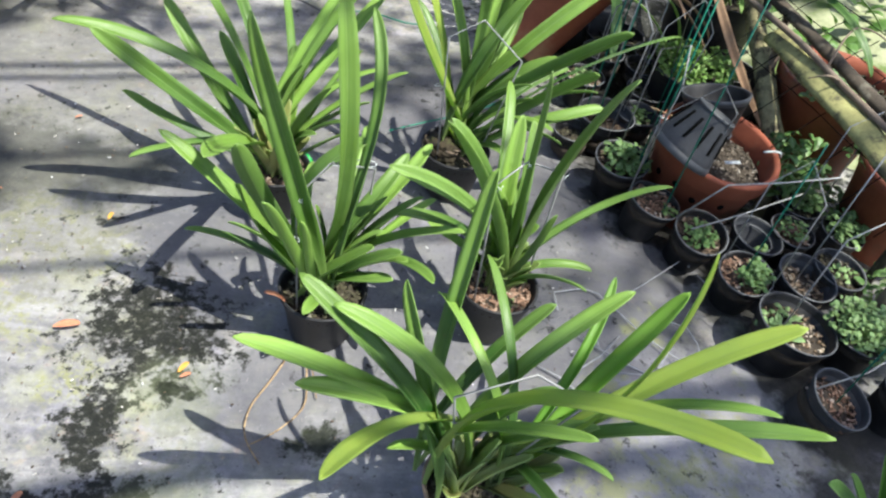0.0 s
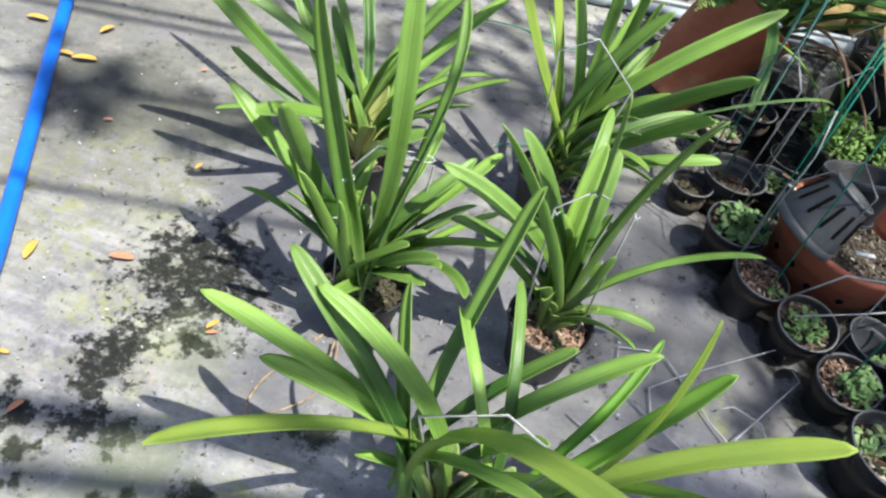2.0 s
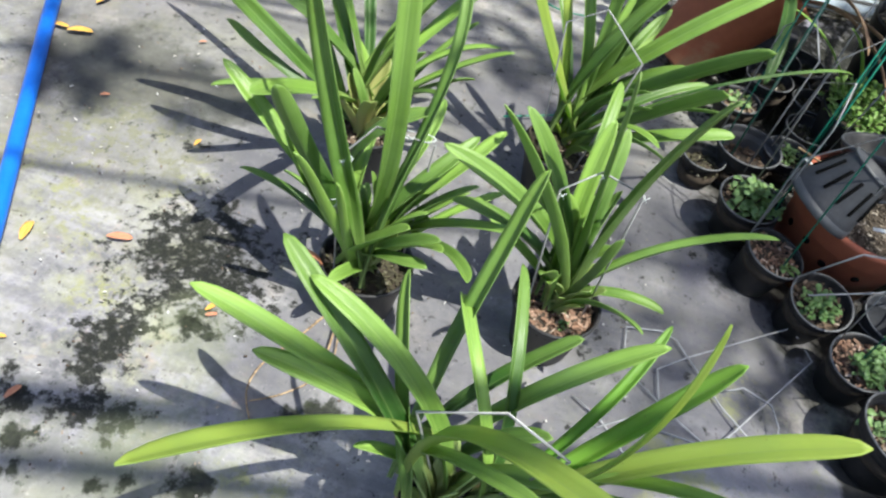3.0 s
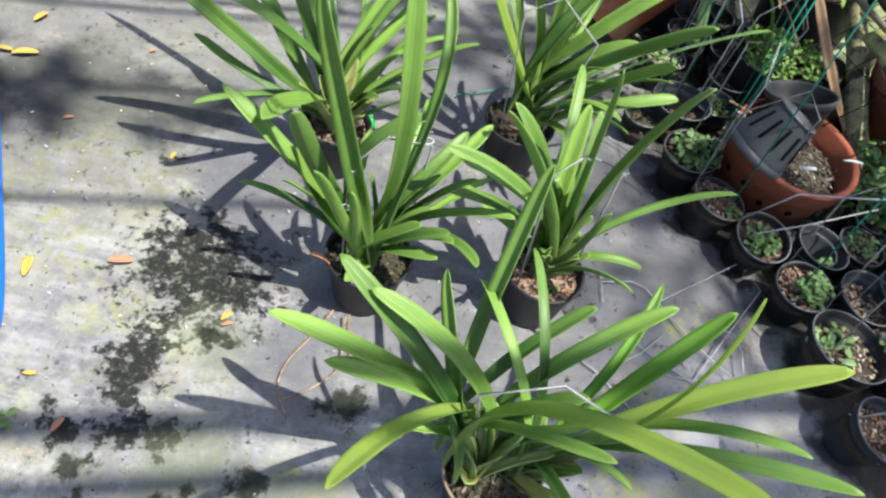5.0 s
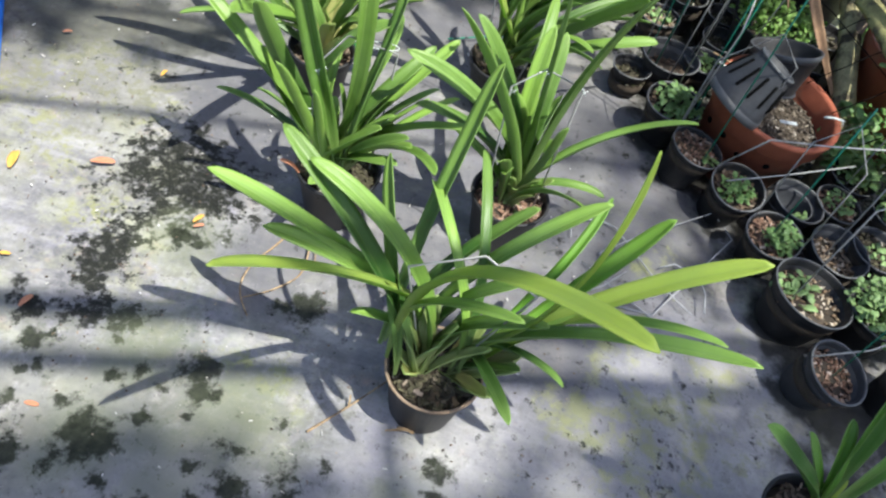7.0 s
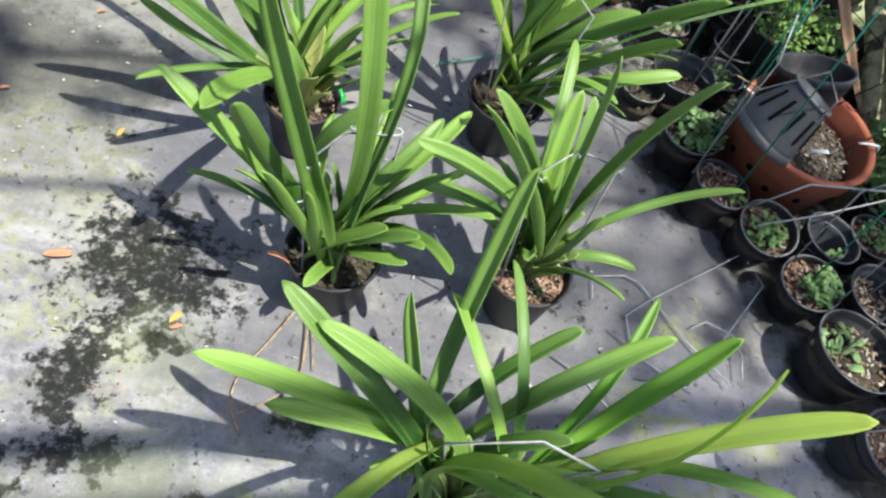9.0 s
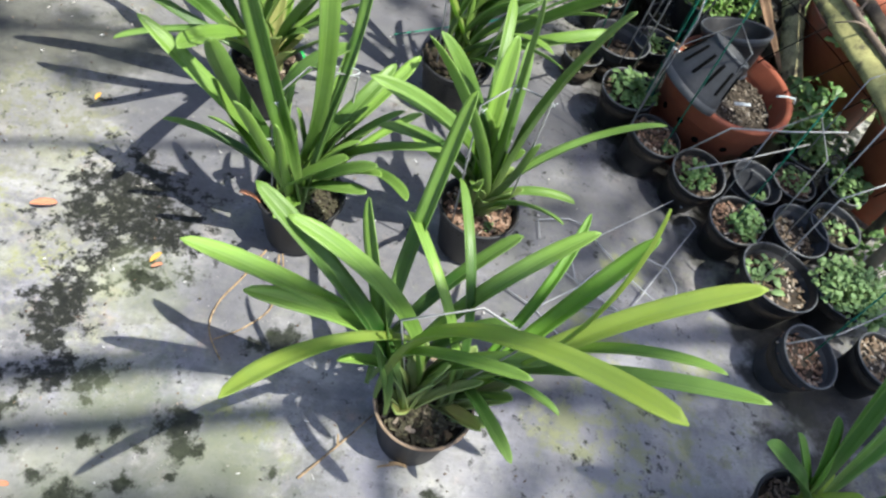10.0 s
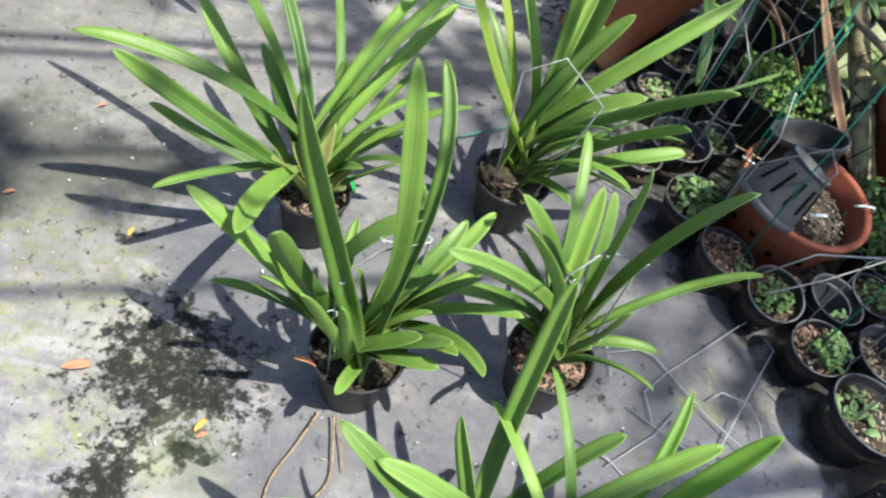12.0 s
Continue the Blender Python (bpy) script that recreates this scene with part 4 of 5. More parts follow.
herb(orchid_c, 63, 0.020, -0.036, 0.100, 0.014, 9, 0.008, 0.008, None, "tiny green seedlings in the bark")


def filler(plant, seed, count, middle, width, longest):
    """More, shorter leaves in the heart of a plant."""
    rng = random.Random(seed)
    for k in range(count):
        leaf(plant, rng.uniform(-0.02, 0.02), rng.uniform(-0.02, 0.02), 0.108, middle + rng.uniform(-width, width), rng.uniform(45, 84), longest * rng.uniform(0.55, 1.0), rng.uniform(15, 60), rng.uniform(-20, 20), rng.uniform(0.020, 0.029), rng.uniform(-45, 45))


filler(orchid_e, 301, 12, 0, 75, 0.36)
filler(orchid_e, 302, 4, 85, 40, 0.36)
filler(orchid_d, 303, 8, 20, 90, 0.30)
filler(orchid_d, 304, 4, 190, 70, 0.24)
filler(orchid_b, 305, 9, 10, 60, 0.26)
filler(orchid_b, 306, 5, 180, 80, 0.22)
filler(orchid_c, 307, 9, 40, 150, 0.28)
ball = bmesh.new()
bmesh.ops.create_icosphere(ball, subdivisions=4, radius=1.0)
for v in ball.verts:
    n = 1 + 0.20 * noise.noise(v.co * 3.1) + 0.22 * noise.noise(v.co * 8.0)
    v.co = Vector((v.co.x * 0.042 * n - 0.030, v.co.y * 0.046 * n - 0.006, v.co.z * 0.034 * n + 0.112))
part("rootball", ball, MOSSY_ROOT, orchid_e, "brown mossy rootball bulging over the rim")


rng = random.Random(91)
for k in range(12):
    a = rng.random() * 6.283
    o = Vector((-0.030, -0.006, 0.112))
    line = [o + Vector((0.044 * math.cos(a + 0.5 * i) * math.cos(0.35 * i - 0.3), 0.048 * math.sin(a + 0.5 * i) * math.cos(0.35 * i - 0.3), 0.037 * math.sin(0.9 - 0.35 * i) + 0.002)) for i in range(5)]
    part("root", tube(bent(line, 4), rng.uniform(0.0014, 0.0026), 5, 0.7), BARK_WOOD if k % 4 == 0 else DARK_ROOT, orchid_e)


# ---- small pots of seedlings ----
def lean_of(dx, dy):
    """The turn that leans an upright body by dx, dy degrees to the east and north."""
    n = Vector((math.tan(radians(dx)), math.tan(radians(dy)), 1)).normalized()
    return Vector((0, 0, 1)).rotation_difference(n).to_matrix().to_4x4(), n


def small_pot(x, y, rim, radius, height, label, seed, mix=None, mat=None, soil_depth=0.02, lean=(0, 0), tuft=None):
    """A small pot whose mouth is centred at x, y, rim. tuft: east, north, spread, leaves, leaf size, height."""
    rng = random.Random(seed)
    turn, n = lean_of(*lean)
    foot = Vector((x, y, rim)) - n * height
    ob = thing("small_pot", (foot.x, foot.y, dip(foot.x) + 0.002), label, "plant pot", "small nursery pots")
    made = [nursery_pot(ob, radius, height, mat or BLACK_PLASTIC, 0.72, 0.0025, 0.0015)]
    part("rim", lathe([(radius - 0.003, height + 0.0005), (radius + 0.0006, height + 0.001), (radius + 0.0008, height - 0.0016), (radius - 0.001, height - 0.002)], 40), RIM_HIGHLIGHT, made[0], "pale rim edge coloured as a highlight line")
    if mix:
        filling(ob, radius * 0.93, height - soil_depth, rng, mix, 150, 0.0068)
    if tuft:
        herb(ob, seed + 200, tuft[0], tuft[1], height - soil_depth, *tuft[2:])
    for child in ob.children:
        child.matrix_local = turn @ child.matrix_local
    return ob


def wire(owner, points, radius=0.0017, mat=None, name="wire_hanger"):
    """A wire through places in the world, belonging to its pot."""
    return bent_wire(owner, [Vector(p) - owner.location for p in points], radius, mat, name)


def stake(owner, x, y, top, mat=None, foot=0.05):
    return wire(owner, [(x, y, foot), (x + 0.003, y + 0.001, top)], 0.0018, mat or GREEN_WIRE, "stake")


pot = small_pot(0.640, 1.356, 0.119, 0.066, 0.110, "small black pot of pale green rounded seedlings", 11, CHIPS_BROWN, None, 0.02, (-1, -5), (0.008, -0.004, 0.054, 80, 0.016, 0.050))
wire(pot, [(0.660, 1.292, 0.10), (0.667, 1.276, 0.368), (0.674, 1.334, 0.433), (0.652, 1.422, 0.370), (0.648, 1.420, 0.10)])
stake(pot, 0.672, 1.336, 0.62)
stake(pot, 0.690, 1.345, 0.58)
pot = small_pot(0.635, 1.555, 0.095, 0.075, 0.100, "small black plastic pot with wire hanger, little soil", 12, CHIPS_BROWN, GREY_PLASTIC, 0.05)
wire(pot, [(0.634, 1.482, 0.08), (0.639, 1.473, 0.381), (0.599, 1.516, 0.448), (0.570, 1.570, 0.381), (0.562, 1.565, 0.08)])
stake(pot, 0.598, 1.512, 0.66)
stake(pot, 0.575, 1.545, 0.60)
stake(pot, 0.612, 1.560, 0.56, WIRE)
pot = small_pot(0.703, 1.237, 0.081, 0.062, 0.100, "small black pot filled with reddish bark chips", 13, CHIPS_RED, None, 0.012, (9, -2), (0.026, -0.026, 0.018, 10, 0.012, 0.02))
wire(pot, [(0.650, 1.270, 0.07), (0.659, 1.292, 0.282), (0.719, 1.208, 0.424), (0.802, 1.263, 0.332), (0.790, 1.262, 0.24)])
stake(pot, 0.719, 1.210, 0.62)
pot = small_pot(0.801, 1.158, 0.105, 0.063, 0.110, "small black pot with sprouting green tuft", 14, CHIPS_BROWN, None, 0.022, (2, -12), (0.000, -0.006, 0.036, 50, 0.013, 0.035))
wire(pot, [(0.733, 1.160, 0.119), (0.787, 1.133, 0.240), (0.900, 1.130, 0.268), (1.004, 1.129, 0.300)], 0.0019)
wire(pot, [(0.755, 1.125, 0.115), (0.870, 1.165, 0.14), (1.040, 1.252, 0.155)], 0.0017)
pot = small_pot(0.881, 1.052, 0.085, 0.061, 0.105, "small black pot of bright green seedlings in bark", 15, CHIPS_RED, None, 0.016, (-3, -8), (0.014, -0.006, 0.034, 80, 0.013, 0.045))
stake(pot, 0.878, 1.056, 0.42)
wire(pot, [(0.930, 1.02, 0.07), (0.935, 1.03, 0.30), (0.885, 1.07, 0.37), (0.835, 1.08, 0.30), (0.833, 1.08, 0.08)], 0.0015)
pot = small_pot(0.952, 0.916, 0.079, 0.086, 0.110, "wider black pot of pale bark chips with a young leafy shoot", 16, CHIPS_PALE, None, 0.028, (6, 1), (-0.016, 0.012, 0.046, 16, 0.022, 0.016))
wire(pot, [(0.915, 0.905, 0.055), (0.932, 0.924, 0.306), (1.000, 0.93, 0.37), (1.10, 0.98, 0.306)], 0.0019)
pot = small_pot(0.984, 0.740, 0.085, 0.064, 0.105, "small clear-edged pot of reddish bark chips", 17, CHIPS_RED, GREY_PLASTIC, 0.030, (12, -9))
stake(pot, 0.985, 0.745, 0.36)
wire(pot, [(0.920, 0.742, 0.088), (1.01, 0.76, 0.13), (1.14, 0.82, 0.22)], 0.0017)
pot = small_pot(1.031, 1.064, 0.068, 0.068, 0.105, "small dark pot with flat wood pieces inside", 18, CHIPS_PALE, GREY_PLASTIC, 0.042, (4, -6))
stake(pot, 1.010, 1.066, 0.42, WIRE)
pot = small_pot(0.951, 1.186, 0.076, 0.062, 0.105, "empty dark plastic pot with inner rim line", 19, None, GREY_PLASTIC, 0.04, (7, -3), (0.02, -0.015, 0.012, 6, 0.016, 0.025))
part("inner_rim", lathe([(0.052, 0.086), (0.0535, 0.087), (0.054, 0.085), (0.0525, 0.084)], 36), RIM_HIGHLIGHT, pot, "pale inner edge")
pot = small_pot(1.128, 1.108, 0.070, 0.062, 0.100, "small clear-rimmed pot of dull soil", 20, CHIPS_DARK, GREY_PLASTIC, 0.016, (4, -4), (0.0, -0.01, 0.03, 14, 0.012, 0.02))
pot = small_pot(1.105, 0.922, 0.068, 0.066, 0.095, "small black pot overflowing with feathery green foliage", 21, CHIPS_DARK, None, 0.01, (5, 0), (0.0, 0.0, 0.078, 260, 0.013, 0.060))
pot = small_pot(1.052, 1.222, 0.070, 0.055, 0.100, "small black pot of brown mix with reddish sprigs", 22, CHIPS_RED, None, 0.015, (4, -4), (0.0, 0.0, 0.034, 26, 0.013, 0.035))
pot = small_pot(1.107, 1.340, 0.072, 0.060, 0.100, "small black pot of pale leafy seedlings", 23, CHIPS_DARK, None, 0.012, (4, -4), (0.0, 0.0, 0.05, 70, 0.017, 0.06))
wire(pot, [(1.08, 1.30, 0.07), (1.085, 1.30, 0.32), (1.16, 1.33, 0.35), (1.165, 1.34, 0.08)], 0.0016)
pot = small_pot(1.190, 1.245, 0.072, 0.055, 0.100, "small black pot of round green seedlings", 24, CHIPS_DARK, None, 0.012, (4, -4), (0.0, 0.0, 0.05, 70, 0.016, 0.055))
pot = small_pot(1.145, 0.765, 0.075, 0.060, 0.105, "small black pot of yellowish bark chips", 25, CHIPS_PALE, None, 0.014, (6, -4))
pot = small_pot(0.605, 1.745, 0.080, 0.056, 0.090, "small black pot of mossy bark at the back", 26, CHIPS_PALE, None, 0.012, (0, 0), (0.0, 0.0, 0.034, 22, 0.012, 0.02))
pot = small_pot(0.735, 1.610, 0.080, 0.058, 0.095, "small dark pot with a wire hanger", 27, CHIPS_DARK, GREY_PLASTIC, 0.03, (0, 0), (0.0, 0.0, 0.04, 30, 0.014, 0.035))
wire(pot, [(0.690, 1.60, 0.07), (0.708, 1.581, 0.348), (0.764, 1.563, 0.435), (0.815, 1.56, 0.36), (0.795, 1.59, 0.07)])
stake(pot, 0.762, 1.566, 0.62)
pot = small_pot(0.678, 1.880, 0.090, 0.062, 0.105, "small black pot among the back pots", 28, CHIPS_DARK, None, 0.03)
stake(pot, 0.66, 1.88, 0.50, WIRE)
stake(pot, 0.70, 1.87, 0.56)
pot = small_pot(0.790, 1.735, 0.090, 0.060, 0.105, "small black pot with wire stakes at the back", 29, CHIPS_DARK, None, 0.03)
wire(pot, [(0.75, 1.735, 0.07), (0.75, 1.735, 0.42), (0.80, 1.735, 0.47), (0.84, 1.735, 0.07)], 0.0016)
pot = small_pot(0.545, 1.500, 0.075, 0.050, 0.072, "low black pot lying in the shade", 30, CHIPS_DARK, None, 0.03)

# wider pot behind, full of leafy herbs
bushy = thing("herb_pot", (0.900, 1.765, 0.003), "black pot brimming with pale green leafy herbs", "potted plant")
nursery_pot(bushy, 0.115, 0.15, BLACK_PLASTIC, 0.74)
filling(bushy, 0.105, 0.135, random.Random(5), CHIPS_DARK, 60, 0.01)
herb(bushy, 41, 0, 0, 0.13, 0.118, 300, 0.017, 0.070, FERN_LEAF)
strap = bmesh.new()
strap_into(strap, (-0.04, 0.02, 0.12), 215, 72, 0.30, 40, 0, 0.014, 0, steps=10)
strap_into(strap, (-0.05, 0.00, 0.12), 190, 60, 0.36, 45, 0, 0.012, 0, steps=10)
part("grass_blade", strap, GREEN_LEAF, bushy)

# ---- round terracotta pot, with two black pots in it ----
clay = thing("terracotta_pot", (0.846, 1.386, dip(0.846) + 0.002), "round terracotta-coloured pot with dry soil and a thick rim", "plant pot")
clay_prof = [(0, 0.006), (0.090, 0.004), (0.106, 0.0), (0.111, 0.006), (0.136, 0.160), (0.141, 0.163), (0.146, 0.168), (0.149, 0.203), (0.152, 0.209), (0.150, 0.215), (0.141, 0.216), (0.136, 0.210), (0.133, 0.168), (0.128, 0.156), (0.104, 0.02), (0, 0.02)]
part("pot", lathe(clay_prof, 60), TERRACOTTA, clay)
filling(clay, 0.130, 0.160, random.Random(9), CHIPS_GREY, 900, 0.0062)
for a, z in ((197, 0.127), (222, 0.140), (245, 0.124), (275, 0.130)):
    hole = lathe([(0, -0.002), (0.0075, -0.002), (0.008, 0.0012), (0, 0.0012)], 14)
    for v in hole.verts:
        v.co = Matrix.Translation(((0.1105 + 0.165 * z) * math.cos(radians(a)), (0.1105 + 0.165 * z) * math.sin(radians(a)), z)) @ pose(0, 0, 0, 0, 98, a) @ v.co
    part("drain_hole", hole, SLOT_DARK, clay)
clay_turn = lean_of(4, -4)[0]
for child in clay.children:
    child.matrix_local = clay_turn @ child.matrix_local
clip = thing("plant_label", (0.885, 1.325, 0.160), "white plastic plant label lying on the soil", "plant label")
bm = bmesh.new()
bmesh.ops.create_cube(bm, size=1, matrix=pose(0, 0, 0.004, 6, 0, 12) @ Matrix.Diagonal((0.042, 0.009, 0.0012, 1)))
part("strip", bm, THREAD, clip, smooth=False)
clip = thing("rim_clip", (0.995, 1.352, 0.185), "white bent wire clip on the terracotta rim", "clip")
bent_wire(clip, [(-0.035, 0, 0.002), (-0.012, 0.002, 0.006), (0.010, 0.004, 0.004), (0.016, 0.005, -0.01)], 0.0026, THREAD)
clip = thing("rim_clip", (0.712, 1.385, 0.205), "white bent wire clip on the terracotta rim", "clip")
bent_wire(clip, [(-0.03, 0.035, 0.016), (0.03, 0.015, 0.010)], 0.0022, ROOT)
bent_wire(clip, [(-0.015, 0.01, 0.012), (0.012, -0.006, 0.010)], 0.0024, THREAD)


def slotted_pot(place, turn, label, radius=0.080, height=0.105, slots=True):
    ob = thing("slotted_pot", (0, 0, 0), label, "plant pot", "black pots in the terracotta pot")
    ob.matrix_basis = Matrix.Translation(place) @ turn
    rb = radius * 0.60
    prof = [(radius - 0.004, height - 0.001), (radius, height), (radius + 0.0015, height - 0.003), (radius - 0.002, height - 0.008), (radius - 0.003, height - 0.022), (radius - 0.005, height - 0.025), (rb + 0.001, 0.010), (rb + 0.002, 0.0), (rb - 0.002, 0.0), (rb - 0.004, 0.012), (0, 0.014), (0, 0.016), (rb - 0.004, 0.015), (radius - 0.008, height - 0.024), (radius - 0.006, height - 0.004), (radius - 0.004, height - 0.001)]
    pot = part("pot", lathe(prof, 52), GREY_PLASTIC if slots else BLACK_PLASTIC, ob)
    part("rim", lathe([(radius - 0.0045, height - 0.0160), (radius - 0.0005, height - 0.0155), (radius + 0.0030, height - 0.0005), (radius + 0.0015, height + 0.0012), (radius - 0.0020, height)], 52), RIM_GREY, pot, "paler grey rim band")
    part("base_ring", lathe([(rb + 0.0005, 0.006), (rb + 0.0030, 0.004), (rb + 0.0030, -0.0012), (rb - 0.0020, -0.0012)], 44), RIM_GREY, pot, "paler grey foot ring")
    if slots:
        for k in range(12):
            a = 30 * k + 15
            bm = bmesh.new()
            bmesh.ops.create_cube(bm, size=1, matrix=pose(0, 0, 0, 0, 0, a) @ Matrix.Translation((radius * 0.776 + 0.0012, 0, height * 0.42)) @ pose(0, 0, 0, 0, 16.0, 0) @ Matrix.Diagonal((0.003, 0.0070, 0.056, 1)))
            bmesh.ops.bevel(bm, geom=bm.edges[:], offset=0.0008, segments=1, affect="EDGES")
            part("slot", bm, SLOT_DARK, ob, smooth=False)
    return ob


down = Vector((-0.44, -0.16, -0.88)).normalized()
out = Vector((0.066, -0.93, 0.315))
out = (out - down * out.dot(down)).normalized()
side = down.cross(out)
slotted_pot((0.785, 1.312, 0.299), Matrix((out, side, down)).transposed().to_4x4(), "grey-black slotted pot tipped over on its mouth", 0.078, 0.118)
slotted_pot((0.857, 1.430, 0.164), Vector((0, 0, 1)).rotation_difference(Vector((-0.171, 0.296, 0.94)).normalized()).to_matrix().to_4x4(), "dark grey plastic pot leaning behind the tipped pot", 0.078, 0.104, False)

# ---- big terracotta pot with fern and strap leaves ----
big = thing("fern_pot", (0.435, 1.94, 0.03), "big leaning terracotta-coloured pot of fern and strap leaves", "potted plant")
lean, axis = Vector((0, 0, 1)).rotation_difference(Vector((0.50, 0.30, 0.81)).normalized()).to_matrix().to_4x4(), Vector((0.50, 0.30, 0.81)).normalized()
big_prof = [(0, 0.006), (0.078, 0.004), (0.086, 0.0), (0.090, 0.006), (0.130, 0.268), (0.135, 0.270), (0.139, 0.304), (0.143, 0.310), (0.139, 0.316), (0.130, 0.315), (0.126, 0.27), (0.082, 0.03), (0, 0.03)]
part("pot", lathe(big_prof, 56), FERN_CLAY, big)
filling(big, 0.126, 0.295, random.Random(3), CHIPS_DARK, 120, 0.014)
for child in big.children:
    child.matrix_local = lean @ child.matrix_local
mouth = axis * 0.28
prop = thing("upturned_pot", (0.66, 2.10, 0.0), "upturned black pot propping the leaning planter", "plant pot")
part("pot", lathe([(0.10, 0.0), (0.104, 0.004), (0.085, 0.13), (0.08, 0.135), (0, 0.135), (0, 0.13), (0.078, 0.128), (0.095, 0.0)], 36), BLACK_PLASTIC, prop)


def frond(owner, x, y, z, azimuth, rise, length, droop, broad, seed, wide=0.27, mat=None):
    """A fern frond: a midrib with pairs of small leaflets."""
    rng = random.Random(seed)
    bm = bmesh.new()
    p = Vector((x, y, z))
    steps, line = 26, []
    for k in range(steps + 1):
        s = k / steps
        e, a = radians(rise - droop * s ** 1.4), radians(azimuth + 8 * s)
        ahead = Vector((math.cos(e) * math.cos(a), math.cos(e) * math.sin(a), math.sin(e)))
        line.append((p.copy(), e, a, s))
        p += ahead * length / steps
    tube_into(bm, [q for q, e, a, s in line], 0.0016, 5, 0.4)
    for q, e, a, s in line[3:]:
        size = broad * (math.sin(min(1.0, s * 1.25) * math.pi * 0.62) if s < 0.8 else max(0.12, (1 - s) * 3.4)) * rng.uniform(0.85, 1.1)
        for side in (-1, 1):
            strap_into(bm, q, math.degrees(a) + side * (72 - 16 * s), math.degrees(e) * 0.25 + rng.uniform(-8, 10), size, 24, side * -8, max(0.004, size * wide), 0, fold=0.2, blunt=2.0, steps=4, thick=0.0005, foot=0.6)
    return part("frond", bm, mat or FERN_LEAF, owner)


for az, rise, length, droop, broad, wide in ((205, 62, 0.24, 125, 0.036, 0.62), (262, 78, 0.26, 70, 0.050, 0.24), (300, 72, 0.28, 85, 0.055, 0.24), (225, 50, 0.20, 100, 0.040, 0.3)):
    frond(big, mouth.x + 0.05 * math.cos(radians(az)), mouth.y + 0.05 * math.sin(radians(az)), mouth.z + 0.02, az, rise, length, droop, broad, int(az), wide, SUNLIT_FERN)
rng = random.Random(77)
for k in range(15):
    az = [238, 205, 260, 285, 180, 150, 225, 310, 340, 20, 60, 100, 130, 250, 295][k]
    frond(big, mouth.x + 0.06 * math.cos(radians(az)), mouth.y + 0.06 * math.sin(radians(az)), mouth.z + 0.01, az, rng.uniform(64, 84), rng.uniform(0.22, 0.34), rng.uniform(40, 70), rng.uniform(0.042, 0.060), 100 + k, 0.27, SUNLIT_FERN if k % 2 else None)
for k in range(34):
    az = rng.uniform(-48, 62) if k < 29 else rng.uniform(0, 360)
    bm = bmesh.new()
    strap_into(bm, (mouth.x + 0.05 + 0.06 * math.cos(k), mouth.y + 0.06 * math.sin(k), mouth.z), az, rng.uniform(38, 80), rng.uniform(0.35, 0.66), rng.uniform(40, 95), rng.uniform(-15, 15), rng.uniform(0.022, 0.038), rng.uniform(-20, 20))
    part("leaf", bm, DARK_LEAF if k % 4 else GREEN_LEAF, big)
for k, (az, rise, length) in enumerate(((300, 30, 0.42), (335, 20, 0.36), (285, 45, 0.40))):
    bm = bmesh.new()
    strap_into(bm, (mouth.x + 0.08, mouth.y - 0.04, mouth.z), az, rise, length, 80, 10, 0.022, 30)
    part("dry_leaf", bm, DRY_LEAF, big, "withered brown strap leaf")

tuft = thing("strap_plant", (1.02, 2.06, 0.003), "black tub of long dark arching strap leaves", "potted plant")
nursery_pot(tuft, 0.15, 0.26, BLACK_PLASTIC, 0.76)
filling(tuft, 0.135, 0.235, random.Random(6), CHIPS_DARK, 60, 0.013)
for k in range(24):
    az = rng.uniform(0, 360)
    bm = bmesh.new()
    strap_into(bm, (0.06 * math.cos(k), 0.06 * math.sin(k), 0.23), az, rng.uniform(45, 84), rng.uniform(0.40, 0.65), rng.uniform(55, 110), rng.uniform(-15, 15), rng.uniform(0.018, 0.030), rng.uniform(-25, 25))
    part("leaf", bm, DARK_LEAF if k % 3 else GREEN_LEAF, tuft)
for x, y, r in ((0.86, 1.95, 0.07), (0.76, 2.02, 0.07), (0.99, 1.80, 0.06), (1.10, 1.93, 0.075), (0.70, 1.98, 0.06), (0.80, 1.86, 0.055), (1.05, 1.66, 0.055)):
    small_pot(x, y, 0.09, r, 0.11, "small black pot in the shade at the back", int(x * 100), CHIPS_DARK, None, 0.03)

# ---- timber, logs and pots at the right edge ----
def rough_beam(points, wide, deep, seed, steps=26, lean=0.35):
    """A split piece of timber along a bent line, uneven along its edges."""
    bm = bmesh.new()
    line = bent(points, max(2, steps // (len(points) - 1)))
    rows = []
    for i, c in enumerate(line):
        ahead = (line[min(i + 1, len(line) - 1)] - line[max(i - 1, 0)]).normalized()
        side = ahead.cross((0, 0, 1)).normalized()
        up = side.cross(ahead)
        side, up = side * math.cos(lean) + up * math.sin(lean), up * math.cos(lean) - side * math.sin(lean)
        n = 1 + 0.25 * noise.noise(Vector((i * 0.45, seed, 0)))
        row = []
        for k, (dx, dz) in enumerate(((-1, -0.5), (-1, 0.35), (-0.6, 0.9), (0, 1.0), (0.6, 0.85), (1, 0.3), (1, -0.5), (0, -0.9))):
            w = 1 + 0.22 * noise.noise(Vector((i * 0.8, k * 1.7, seed)))
            row.append(bm.verts.new(c + side * (dx * wide * n * w) + up * (dz * deep * w)))
        rows.append(row)
    for a, b in zip(rows, rows[1:]):
        for i in range(8):
            bm.faces.new((a[i], a[(i + 1) % 8], b[(i + 1) % 8], b[i]))
    bm.faces.new(rows[0][::-1])
    bm.faces.new(rows[-1])
    bmesh.ops.recalc_face_normals(bm, faces=bm.faces)
    return bm


